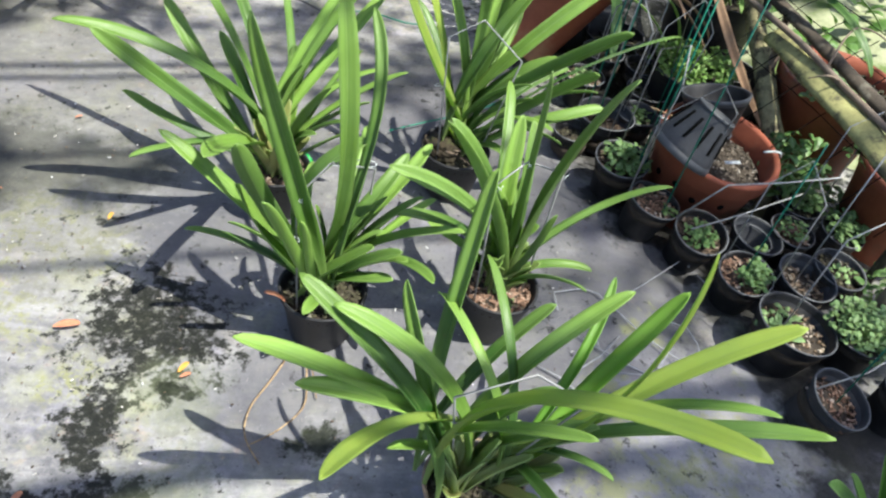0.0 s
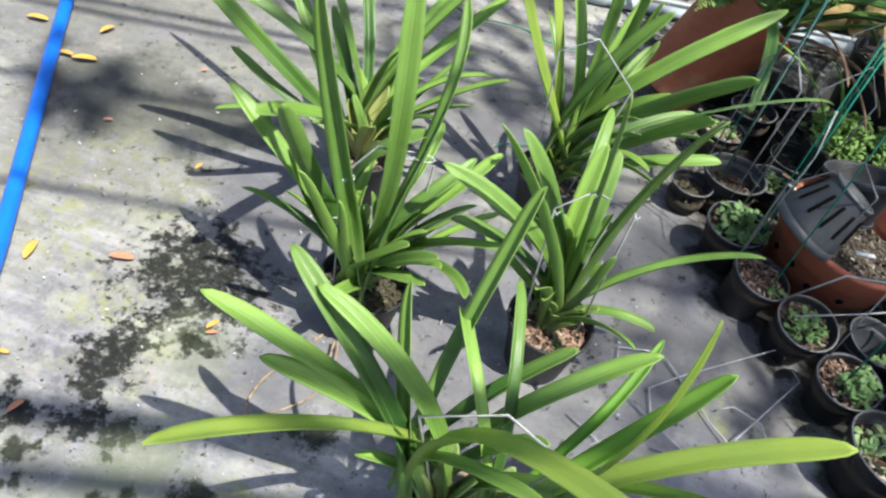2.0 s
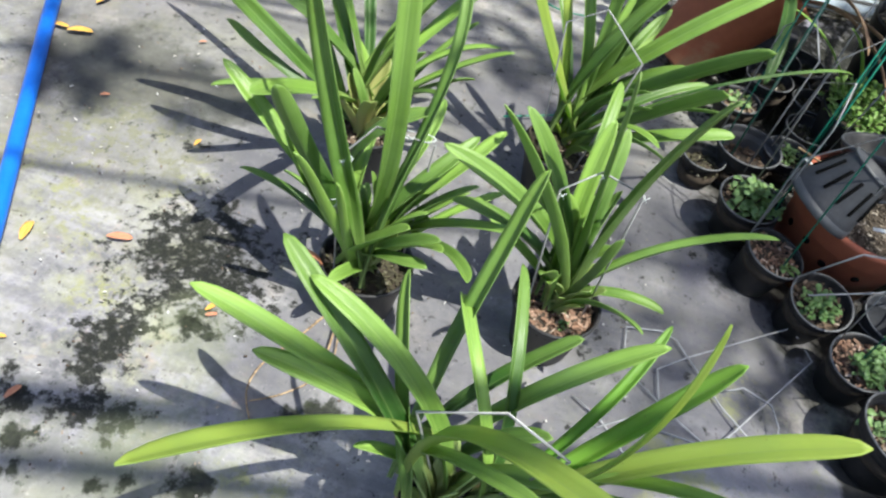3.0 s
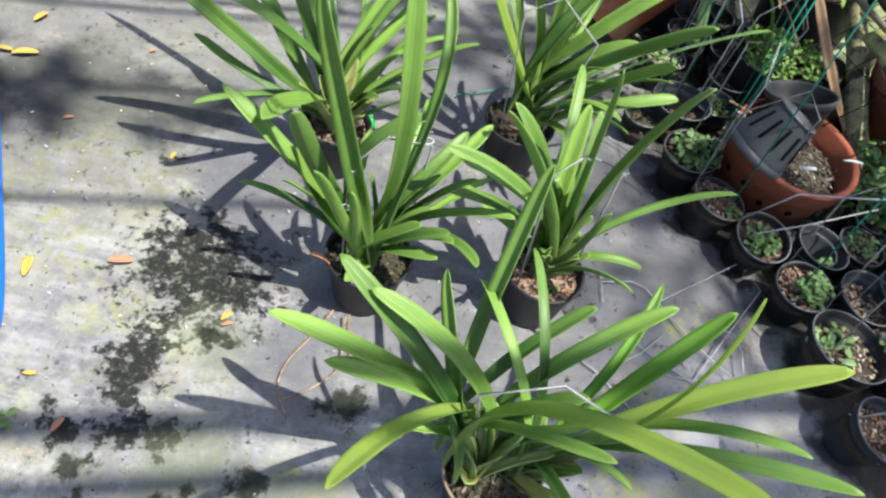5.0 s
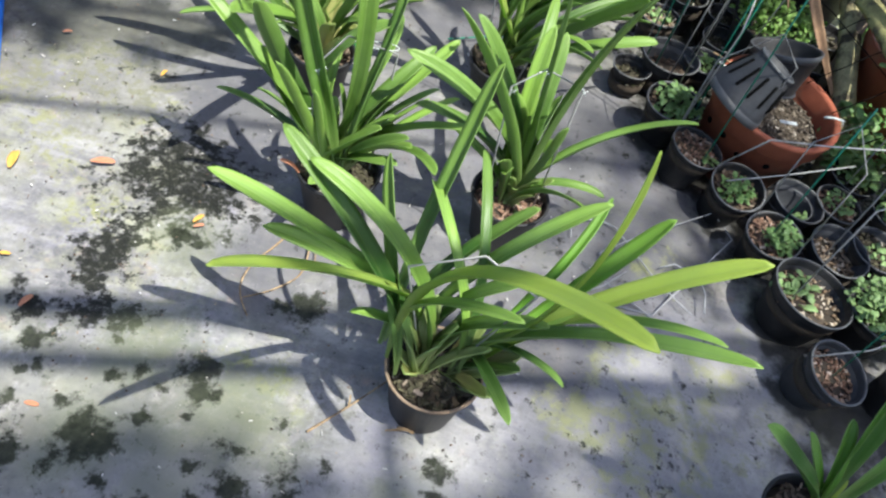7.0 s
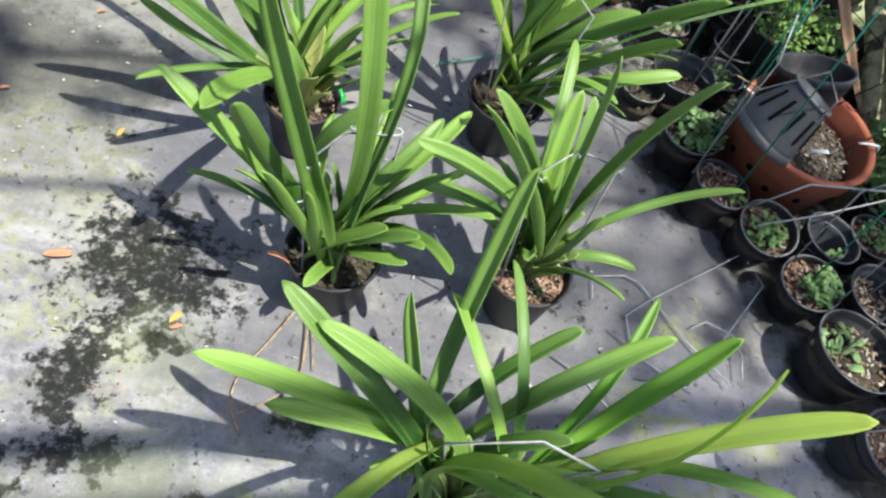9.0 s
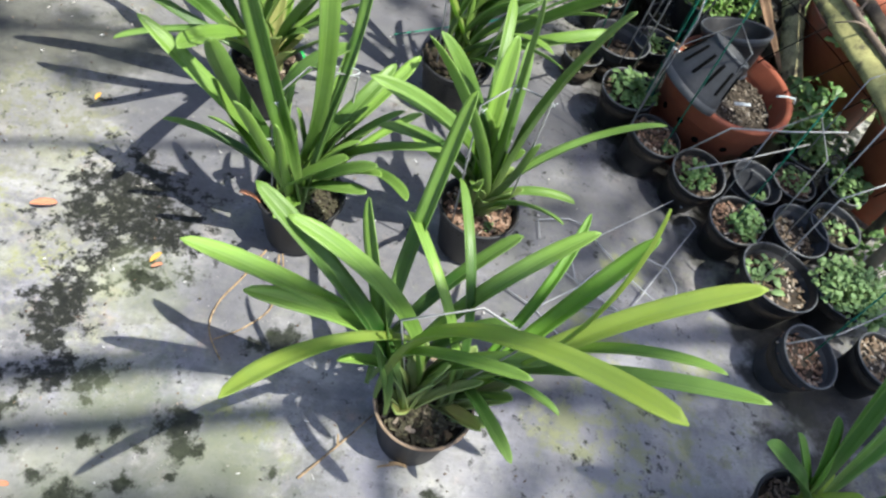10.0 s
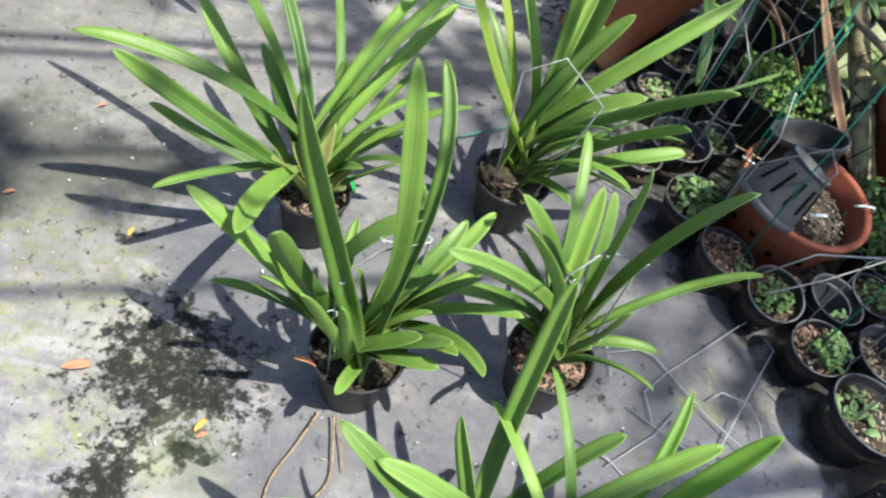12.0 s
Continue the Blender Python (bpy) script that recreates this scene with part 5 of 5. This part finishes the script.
log = thing("mossy_plank", (1.05, 1.70, 0), "yellow-green mossy plank resting on posts behind the pots", "timber")
O = Vector((1.05, 1.70, 0))
part("plank", rough_beam([Vector(q) - O for q in ((1.042, 1.70, 0.318), (1.084, 1.47, 0.318), (1.126, 1.23, 0.316), (1.174, 0.97, 0.308))], 0.031, 0.013, 3, 26, -0.5), MOSSY, log)
part("post", tube([Vector(q) - O for q in ((1.062, 1.67, -0.04), (1.060, 1.675, 0.15), (1.056, 1.68, 0.315))], 0.013, 10), BARK_WOOD, log)
part("post", tube([Vector(q) - O for q in ((1.172, 1.00, -0.04), (1.172, 1.00, 0.31))], 0.014, 10), BARK_WOOD, log)
slab = thing("bark_slab", (1.10, 1.70, 0), "dark rough strip of bark lying along the plank", "timber")
O = Vector((1.10, 1.70, 0))
part("strip", rough_beam([Vector(q) - O for q in ((1.066, 1.86, 0.348), (1.110, 1.64, 0.350), (1.165, 1.38, 0.346), (1.240, 1.06, 0.333))], 0.017, 0.010, 8, 26, -0.3), DARK_BARK, slab)
part("prop", tube([Vector(q) - O for q in ((1.10, 1.78, -0.04), (1.095, 1.78, 0.35))], 0.012, 8), DARK_BARK, slab)
part("prop", tube([Vector(q) - O for q in ((1.24, 1.14, -0.04), (1.24, 1.14, 0.335))], 0.012, 8), DARK_BARK, slab)
branch = thing("dead_branch", (1.05, 1.63, 0.34), "grey bare branch lying along the mossy plank", "branch")
O = Vector((1.05, 1.63, 0.34))
part("stem", tube([q - O for q in bent([(0.970, 1.86, 0.345), (1.050, 1.630, 0.350), (1.100, 1.44, 0.346), (1.146, 1.262, 0.344), (1.214, 1.00, 0.332)])], 0.0085, 9, 0.9), BARK_WOOD, branch)
part("twig", tube([q - O for q in bent([(1.09, 1.50, 0.350), (1.17, 1.60, 0.41), (1.25, 1.56, 0.40), (1.22, 1.46, 0.355)])], 0.0028, 6, 0.5), BARK_WOOD, branch)
part("twig", tube([q - O for q in bent([(1.10, 1.44, 0.350), (1.05, 1.42, 0.37), (1.02, 1.44, 0.345)])], 0.0028, 6, 0.5), BARK_WOOD, branch)
mossy = thing("mossy_log", (1.06, 1.42, 0.0), "mottled mossy grey-brown log leaning behind the terracotta pot", "log")
O = Vector((1.06, 1.42, 0.0))
part("stem", rough_beam([Vector(q) - O for q in ((1.066, 1.385, -0.04), (1.062, 1.43, 0.085), (1.048, 1.66, 0.215), (1.032, 1.88, 0.315), (1.026, 2.02, 0.37))], 0.025, 0.024, 5, 28, 0.0), MOSSY_BARK, mossy)
withered = thing("withered_leaf", (1.03, 1.45, 0.10), "long withered pinkish-brown strap leaf leaning against the log", "dry leaf")
bm = bmesh.new()
strap_into(bm, (0.02, 0.06, 0.01), 158, 48, 0.50, -8, 4, 0.030, 50, fold=0.5, tip=0.4, foot=0.5)
part("blade", bm, DRY_LEAF, withered)


def clay_tub(x, y, r, h, label, seed):
    ob = thing("terracotta_tub", (x, y, 0.0), label, "plant pot", "terracotta tubs behind")
    part("pot", lathe([(0, 0.0), (r * 0.76, 0.0), (r * 0.95, h * 0.86), (r * 0.98, h * 0.87), (r, h - 0.008), (r * 0.99, h), (r * 0.93, h), (r * 0.9, h * 0.86), (r * 0.72, 0.02), (0, 0.02)], 48), TERRACOTTA, ob)
    filling(ob, r * 0.9, h * 0.86, random.Random(seed), CHIPS_DARK, 80, 0.014)
    return ob


tub = clay_tub(1.240, 1.640, 0.165, 0.255, "terracotta-coloured tub with creeping weeds", 51)
herb(tub, 52, -0.06, -0.06, 0.22, 0.09, 46, 0.028, 0.07)
tub = clay_tub(1.345, 1.305, 0.155, 0.22, "terracotta-coloured tub under the mossy plank", 53)
herb(tub, 54, -0.10, 0.04, 0.17, 0.07, 26, 0.026, 0.06)
weeds = thing("creeping_weeds", (1.08, 1.42, 0.0), "low creeping weeds with round leaves between the tubs", "weeds", kind="stuff")
herb(weeds, 55, 0, 0, 0.04, 0.10, 70, 0.026, 0.16)
for x, y in ((1.18, 1.42), (1.24, 1.05), (1.20, 0.92), (1.25, 0.60)):
    weeds = thing("creeping_weeds", (x, y, 0.0), "low creeping weeds with round leaves between the tubs", "weeds", kind="stuff")
    herb(weeds, int(x * 100), 0, 0, 0.0, 0.09, 60, 0.022, 0.09)

# black netting sagging in front of the mossy plank
net = thing("wire_netting", (1.16, 1.40, 0.0), "black diamond wire netting sagging before the mossy plank", "netting")
bm = bmesh.new()


for k in range(8):
    a = Vector((0.80 + 0.055 * k, 1.60 - 0.085 * k, 0.215 - 0.004 * k))
    line = [a + Vector((0.36, 0.20, 0.17)) * (i / 9) + Vector((0.004 * math.sin(i + k), 0, 0.012 * math.sin(0.35 * i) - 0.004 * math.cos(2 * i + k))) - net.location for i in range(10)]
    tube_into(bm, line, 0.0015, 4)
for k in range(4):
    a = Vector((0.93, 1.74, 0.27)) + Vector((0.085, 0.045, 0.04)) * k
    line = [a + Vector((0.34, -0.66, -0.02)) * (i / 9) + Vector((0.004 * math.sin(2 * i + k), 0, 0.006 * math.sin(0.7 * i + k))) - net.location for i in range(10)]
    tube_into(bm, line, 0.0013, 4)
part("mesh", bm, SLOT_DARK, net)

# ---- loose wires on the mat ----
def loose_wire(points, z=0.006):
    ob = thing("loose_wire", (points[0][0], points[0][1], z), "bent galvanised pot wire lying on the mat", "wire", "loose wires")
    o = Vector((points[0][0], points[0][1], 0))
    bent_wire(ob, [Vector((x, y, 0.004 * math.sin(3 * k))) - o for k, (x, y) in enumerate(points)], 0.0017, LOOSE_WIRE)


for line in (((0.463, 0.94), (0.459, 0.991), (0.526, 1.013), (0.555, 1.002), (0.649, 0.893), (0.723, 0.825)),
             ((0.538, 0.857), (0.528, 0.92), (0.58, 0.972), (0.782, 1.141), (0.794, 1.12)),
             ((0.545, 0.794), (0.644, 0.797), (0.821, 1.072), (0.805, 1.096)),
             ((0.493, 0.881), (0.571, 0.829), (0.65, 0.788)),
             ((0.658, 0.928), (0.689, 0.949), (0.743, 0.934), (0.755, 0.89), (0.753, 0.843)),
             ((0.44, 0.755), (0.54, 0.834), (0.587, 0.891)),
             ((0.392, 0.799), (0.447, 0.77), (0.520, 0.70))):
    loose_wire(line)

twine = thing("green_twine", (-0.254, 2.081, 0.006), "thin green-coated wire lying on the mat", "wire")
o = Vector((-0.254, 2.081, 0))
bent_wire(twine, [q - o for q in bent([(-0.145, 2.024, 0.004), (0.0, 2.055, 0.006), (0.11, 2.03, 0.004), (0.194, 2.042, 0.006)])], 0.0022, GREEN_WIRE)
bent_wire(twine, [q - o for q in bent([(-0.254, 2.081, 0.004), (-0.21, 2.06, 0.008), (-0.145, 2.024, 0.004)])], 0.0024, PIPE_DARK)
twine = thing("green_twine", (0.085, 1.476, 0.006), "thin green-coated wire lying on the mat", "wire")
o = Vector((0.085, 1.476, 0))
bent_wire(twine, [q - o for q in bent([(0.085, 1.476, 0.004), (0.199, 1.543, 0.008), (0.29, 1.60, 0.004), (0.379, 1.675, 0.008), (0.447, 1.763, 0.004)])], 0.0022, GREEN_WIRE)

# ---- roots, stick and fallen leaves ----
ob = thing("dry_roots", (-0.05, 0.76, 0.004), "thin pale dry roots straggling over the mat", "roots")
part("root", tube(bent([(-0.008, 0.004, 0.012), (-0.035, -0.06, 0.006), (-0.062, -0.12, 0.003), (-0.062, -0.175, 0.003), (-0.030, -0.225, 0.003)]), 0.0022, 6, 0.6), ROOT, ob)
part("root", tube(bent([(0.016, 0.0, 0.012), (0.024, -0.05, 0.008), (0.026, -0.11, 0.004), (-0.01, -0.16, 0.004), (-0.05, -0.19, 0.003)]), 0.0022, 6, 0.6), ROOT, ob)
part("root", tube(bent([(0.022, 0.004, 0.012), (0.034, -0.04, 0.006), (0.046, -0.09, 0.003)]), 0.0018, 6, 0.6), ROOT, ob)
ob = thing("dry_stick", (0.084, 0.362, 0.006), "pale peeled twig leaning out beside the pot", "stick")
part("twig", tube(bent([(0, 0, 0.002), (0.050, 0.060, 0.006), (0.098, 0.122, 0.010)]), 0.0022, 7, 0.55), ROOT, ob)
part("twig", tube(bent([(0.050, 0.060, 0.008), (0.048, 0.078, 0.012)]), 0.0022, 6, 0.6), ROOT, ob)
ob = thing("bark_scrap", (0.232, 0.408, 0.006), "curled scrap of bark lying before the pot", "bark")
bm = bmesh.new()
strap_into(bm, (-0.03, -0.006, 0), 12, 16, 0.070, 34, 12, 0.006, 10, fold=0.7, steps=8, thick=0.0015, foot=0.6)
strap_into(bm, (-0.012, 0.004, 0), 345, 30, 0.030, 50, 20, 0.009, 30, fold=0.7, steps=7, thick=0.0015, foot=0.7)
part("scrap", bm, ROOT, ob)


def fallen(x, y, size, way, mat, label):
    ob = thing("fallen_leaf", (x, y, 0.006), label, "fallen leaf", "fallen leaves")
    bm = bmesh.new()
    strap_into(bm, (-size * 0.5, 0, 0), 0, 12, size, 30, 10, size * 0.42, 8, fold=0.25, blunt=1.6, steps=7, thick=0.0006, foot=0.25)
    part("blade", bm, mat, ob)
    ob.rotation_euler = (0, 0, radians(way))


for x, y, s, w in ((-0.869, 1.262, 0.055, 20), (-0.898, 1.397, 0.042, 70), (-1.052, 1.346, 0.05, 10), (-0.915, 1.259, 0.036, 5), (-0.239, 0.709, 0.026, 60), (-0.465, 1.062, 0.022, 80), (-0.50, 0.52, 0.02, 10), (-0.60, 0.72, 0.045, 100)):
    fallen(x, y, s, w, FALLEN_LEAF, "fallen yellow leaf lying on the mat")
for x, y, s, w in ((-0.456, 0.774, 0.045, 15), (-0.232, 0.693, 0.020, 30), (-0.977, 1.675, 0.05, 0), (-0.627, 1.372, 0.018, 40), (-0.42, 0.446, 0.028, 70), (-0.389, 0.262, 0.024, 20), (-0.319, 0.283, 0.022, 0), (-0.70, 1.10, 0.02, 30)):
    fallen(x, y, s, w, RED_LEAF, "fallen orange-brown leaf lying on the mat")
bit = thing("red_bud", (-0.088, 0.782, 0.155), "small withered reddish leaf tip on the pot", "leaf scrap")
bm = bmesh.new()
strap_into(bm, (0.01, 0, -0.03), 190, 60, 0.045, 60, 0, 0.010, 0, steps=6, fold=0.5)
part("blade", bm, RED_LEAF, bit)
sprig = thing("weed_sprig", (-0.503, 0.431, 0.004), "small bright green weed on the mat", "weed")
herb(sprig, 61, 0, 0, 0, 0.018, 10, 0.016, 0.012)
scrap = thing("plastic_scrap", (-0.088, 1.196, 0.098), "crumpled glossy green plastic scrap tucked at the pot edge", "plastic scrap")
bm = bmesh.new()
bmesh.ops.create_icosphere(bm, subdivisions=3, radius=1.0)
for v in bm.verts:
    n = 1 + 0.6 * noise.noise(v.co * 2.6) + 0.5 * noise.noise(v.co * 5.0)
    v.co = Vector((v.co.x * 0.012 * n, v.co.y * 0.011 * n, v.co.z * 0.020 * n))
part("crumple", bm, GREEN_PLASTIC, scrap)
rng = random.Random(8)
crumbs = bmesh.new()
for k in range(420):
    x, y = rng.uniform(-1.0, 0.62), rng.uniform(0.15, 1.7)
    m = Matrix.Translation((x, y, 0.006)) @ Euler((rng.random(), rng.random(), rng.random() * 6)).to_matrix().to_4x4() @ Matrix.Diagonal((rng.uniform(0.002, 0.006), rng.uniform(0.0015, 0.003), 0.0015, 1))
    bmesh.ops.create_cube(crumbs, size=1, matrix=m)
ob = part("crumbs", crumbs, CHIPS_BROWN, None, smooth=False)
tagged(ob, "scattered crumbs of bark and grit on the mat", "debris", kind="stuff")

rng = random.Random(14)
grit = bmesh.new()
bits_into(grit, rng, 170, 0.85, 0.0065, 0.0038, 0.4)
for v in grit.verts:
    v.co.x, v.co.y = v.co.x * 0.95 - 0.22, v.co.y * 0.80 + 0.88
ob = part("pale_grit", grit, PALE_GRIT, None, smooth=False)
tagged(ob, "scattered pale crumbs of grit on the mat", "debris", kind="stuff")

# ---- hose, pipes, wall and pots at the back ----
hose = thing("blue_hose", (-0.75, 0.9, 0.0), "bright blue garden hose running over the mat", "hose")
part("tube", tube([Vector(q) - Vector((-0.75, 0.9, 0)) for q in bent([(-1.33, 2.02, 0.018), (-1.173, 1.708, 0.018), (-0.958, 1.289, 0.018), (-0.763, 0.923, 0.018), (-0.622, 0.656, 0.018), (-0.585, 0.555, 0.018), (-0.575, 0.46, 0.018), (-0.62, 0.30, 0.018), (-0.85, -0.2, 0.018)], 9)], 0.0155, 14), HOSE_BLUE, hose)


def back_pipe(shift, z, r, mat, label):
    a = Vector((-0.722, 2.136, 0)) - ACROSS * 0.95 + AWAY * shift
    b = Vector((0.446, 2.464, 0)) + ACROSS * 0.9 + AWAY * shift
    ob = thing("pipe", (a.x, a.y, z), label, "pipe", "pipes along the wall")
    part("tube", tube([Vector((0, 0, 0)), (b - a) * 0.5, b - a], r, 16), mat, ob)
    for s in (0.30, 0.62):
        c = (b - a) * s
        part("coupling", tube([c - ACROSS * 0.03, c + ACROSS * 0.03], r * 1.18, 16), mat, ob)
    return ob


back_pipe(0.0, 0.022, 0.018, PIPE_GREY, "pale blue-grey plastic pipe along the wall foot")
back_pipe(0.036, 0.024, 0.012, PIPE_DARK, "black plastic pipe along the wall foot")
back_pipe(0.066, 0.020, 0.012, PIPE_GREY, "white plastic pipe along the wall foot")

wall = thing("wall_back", (0, 0, 0), "low wall of ochre and brown stones behind the pipes", "wall", kind="structure")
rng = random.Random(31)
start = Vector((-0.722, 2.136, 0)) - ACROSS * 1.0 + AWAY * 0.16
bm = bmesh.new()
bmesh.ops.create_cube(bm, size=1, matrix=Matrix.Translation(start + ACROSS * 1.9 + AWAY * 0.16 + Vector((0, 0, 0.28))) @ pose(0, 0, 0, 0, 0, 15.66) @ Matrix.Diagonal((3.8, 0.18, 0.6, 1)))
part("core", bm, EARTH, wall, smooth=False)
for row in range(4):
    s = -0.1 * (row % 2)
    while s < 3.7:
        w = rng.uniform(0.14, 0.26)
        bm = bmesh.new()
        bmesh.ops.create_cube(bm, size=1, matrix=Matrix.Translation(start + ACROSS * (s + w / 2) + AWAY * (0.04 + rng.uniform(-0.01, 0.01)) + Vector((0, 0, 0.06 + 0.135 * row))) @ pose(0, 0, 0, rng.uniform(-4, 4), rng.uniform(-4, 4), 15.66 + rng.uniform(-4, 4)) @ Matrix.Diagonal((w - 0.012, 0.10, 0.122, 1)))
        bmesh.ops.bevel(bm, geom=bm.edges[:], offset=0.02, segments=2, affect="EDGES")
        part("stone", bm, WALL_YELLOW, wall)
        s += w


def back_orchid(x, y, seed, turn, radius=0.085):
    rng = random.Random(seed)
    ob = potted_orchid((x, y, 0.003), radius, 0.13, "black-potted orchid with low arching leaves by the hose", False, CHIPS_BROWN, seed)
    for k in range(13):
        leaf(ob, 0.01 * math.cos(k), 0.01 * math.sin(k), 0.11, turn + k * 137.5, rng.uniform(20, 62), rng.uniform(0.26, 0.42), rng.uniform(45, 80), rng.uniform(-15, 15), rng.uniform(0.026, 0.036), rng.uniform(-20, 20))
    return ob


back_orchid(-1.105, 1.825, 71, 10)
back_orchid(-0.805, 1.965, 72, 250, 0.068)
back_orchid(-1.340, 1.760, 73, 40)

# bright mossy ground beyond the timber
bm = bmesh.new()
grid = []
for i in range(41):
    grid.append([])
    for j in range(41):
        x, y = 1.19 + 2.75 * i / 40, 1.66 + 2.84 * j / 40
        rise = 0.24 * (1 - ((x - 2.1) / 0.98) ** 2 - ((y - 2.25) / 1.25) ** 2) - 0.04
        rise = (rise + 0.06) * min(1.0, (y - 1.66) / 0.2) - 0.06
        grid[-1].append(bm.verts.new((x, y, rise + 0.05 * noise.noise(Vector((x * 3, y * 3, 0))) + 0.02 * noise.noise(Vector((x * 11, y * 11, 4))))))
for i in range(40):
    for j in range(40):
        bm.faces.new((grid[i][j], grid[i + 1][j], grid[i + 1][j + 1], grid[i][j + 1]))
bank = part("mossy_bank", bm, BANK_MOSS, None)
tagged(bank, "pale sunlit mossy bank beyond the timber", "ground", kind="structure")
hedge = thing("bank_weeds", (0, 0, 0), "loose sunlit leaves growing over the mossy bank", "weeds", kind="stuff")
bm = bmesh.new()
rng = random.Random(19)
for k in range(420):
    x, y = rng.uniform(1.25, 2.6), rng.uniform(1.78, 3.3)
    s = rng.uniform(0.02, 0.05)
    strap_into(bm, (x, y, max(-0.03, 0.24 * (1 - ((x - 2.1) / 0.98) ** 2 - ((y - 2.25) / 1.25) ** 2) - 0.03) + rng.random() * 0.05), rng.random() * 360, rng.uniform(0, 60), s * 1.8, rng.uniform(10, 80), 0, s, rng.uniform(-40, 40), fold=0.2, blunt=1.8, steps=3, thick=0.0006, foot=0.3)
part("foliage", bm, FERN_LEAF, hedge)

# ---- unseen rails, and foliage added to shade the place ----
def overhead(x, y, z):
    """The place at height z whose shadow falls on the ground at x, y."""
    return Vector((x, y, 0)) + SUN_WAY * (z / SUN_WAY.z)


def rail(x, y, radius, label, before=2.2, after=2.2, way=ACROSS):
    a, b = overhead(x, y, 3.4) - way * before, overhead(x, y, 3.4) + way * after
    ob = thing("overhead_rail", a, label, "rail", "rails of the shade frame")
    part("bar", tube([Vector((0, 0, 0)), b - a], radius, 10), PIPE_GREY, ob)


for x, y, r in ((-0.51, 0.92, 0.011), (-0.32, 0.475, 0.027), (-0.30, 0.372, 0.021), (-0.90, 1.475, 0.012), (-0.88, 1.535, 0.014), (-0.30, 1.33, 0.010), (0.307, 0.270, 0.010)):
    rail(x, y, r, "thin pipe rail of the shade frame overhead")
rail(0.206, 0.414, 0.015, "short pipe rail across the shade frame overhead", 1.4, 0.05, AWAY)


def low_shade(x, y):
    """How densely the added near boughs are strewn to shade the ground at x, y."""
    edge = 0.55 + 0.07 * min(1.0, max(0.0, (y - 0.40) / 0.45)) - 0.22 * max(0.0, y - 1.25)
    rough = 0.05 * noise.noise(Vector((x * 6, y * 6, 3)))
    if x > edge + rough and 0.70 < y < 2.4:
        return ((0.65 if x > 0.70 else 0.0) if x < 1.06 else 0.25) if y < 1.42 else ((1.5 if y < 2.14 else 0.3) if x < 0.92 else (0.9 if 1.03 < x < 1.25 and y < 1.80 else 0.0))
    if y > 1.90 and 0.10 < x < 0.62:
        return 0.12
    if x > -0.2 and y > 1.60 + rough:
        return 2.0
    if -1.45 < x < -0.66 and 1.76 + rough < y < 2.00:
        return 4.0
    if x <= -0.2 and y > 1.78 + rough:
        return 1.6 if y < 2.1 else 0.3
    if ((x + 0.70) / 0.30) ** 2 + ((y - 1.20) / 0.10) ** 2 < 1 + 4 * rough:
        return 2.2
    return 0.0


def high_shade(x, y):
    """The same for the added tall tree, whose shade is softer."""
    u, v = 0.963 * x + 0.270 * y, -0.270 * x + 0.963 * y
    rough = 0.06 * noise.noise(Vector((x * 7, y * 7, 9)))
    if u < 0.15 + 0.4 * rough:
        return 0.95 if v < 0.285 + rough else 0.0
    if u < 0.40 + 0.4 * rough:
        return (0.15 if v > 0.10 else 0.5) if v < 0.34 else 0.0
    edge = 0.44 + 0.10 * min(1.0, max(0.0, (y - 0.40) / 0.45))
    if v < 0.42 + rough:
        return (0.15 if v > 0.22 else 0.42) if u < 0.70 else 0.6
    if x > edge + rough and y < 1.42:
        return 0.11 if x < 0.80 else (0.55 if y < 0.70 else 0.07)
    if x > 0.36 + rough and y < 1.42:
        return 0.12
    return 0.0


def shade_tree(name, label, trunk_foot, hub_spot, height, thick, places, density, count, size, seed):
    top = overhead(hub_spot[0], hub_spot[1], height)
    tree = thing(name, trunk_foot, label, "tree")
    o = Vector(trunk_foot)
    rng = random.Random(seed)
    crown = bmesh.new()
    for k in range(count):
        x, y = rng.uniform(-1.6, 2.6), rng.uniform(-1.2, 2.6)
        if rng.random() > density(x, y):
            continue
        q = overhead(x, y, height + rng.uniform(0, thick)) - o
        s = rng.uniform(*size)
        strap_into(crown, q, rng.random() * 360, rng.uniform(-25, 25), s * 1.7, 30, 0, s, 0, fold=0.15, blunt=1.8, steps=2, thick=0.0008, foot=0.3)
    part("crown", crown, DARK_LEAF, tree)
    for x, y in places:
        part("bough", tube(bent([top - o, overhead((x + hub_spot[0]) / 2, (y + hub_spot[1]) / 2 + 0.05, height + thick / 2) - o, overhead(x, y, height + thick / 2) - o]), 0.03, 8, 0.3), BARK_WOOD, tree)
    part("trunk", tube(bent([Vector((0, 0, -0.05)), (top - o) * 0.45 + Vector((0.5, -0.1, 0)), (top - o) * 0.8 + Vector((0.4, 0, 0)), top - o]), 0.13, 12, 0.35), BARK_WOOD, tree)


shade_tree("added_shade_boughs", "unseen leafy boughs added to shade the pots", (5.2, -0.6, 0), (1.9, 0.7), 5.2, 1.0, ((0.9, 1.1), (1.0, 1.8)), lambda x, y: 0.095 * low_shade(x, y), 17000, (0.05, 0.09), 23)
shade_tree("added_shade_tree", "unseen tall leafy tree added to cast soft shade", (7.4, -3.4, 0), (2.2, -0.2), 8.0, 1.2, ((0.8, 0.3), (0.0, -0.4), (0.9, 1.0)), high_shade, 32000, (0.045, 0.065), 29)
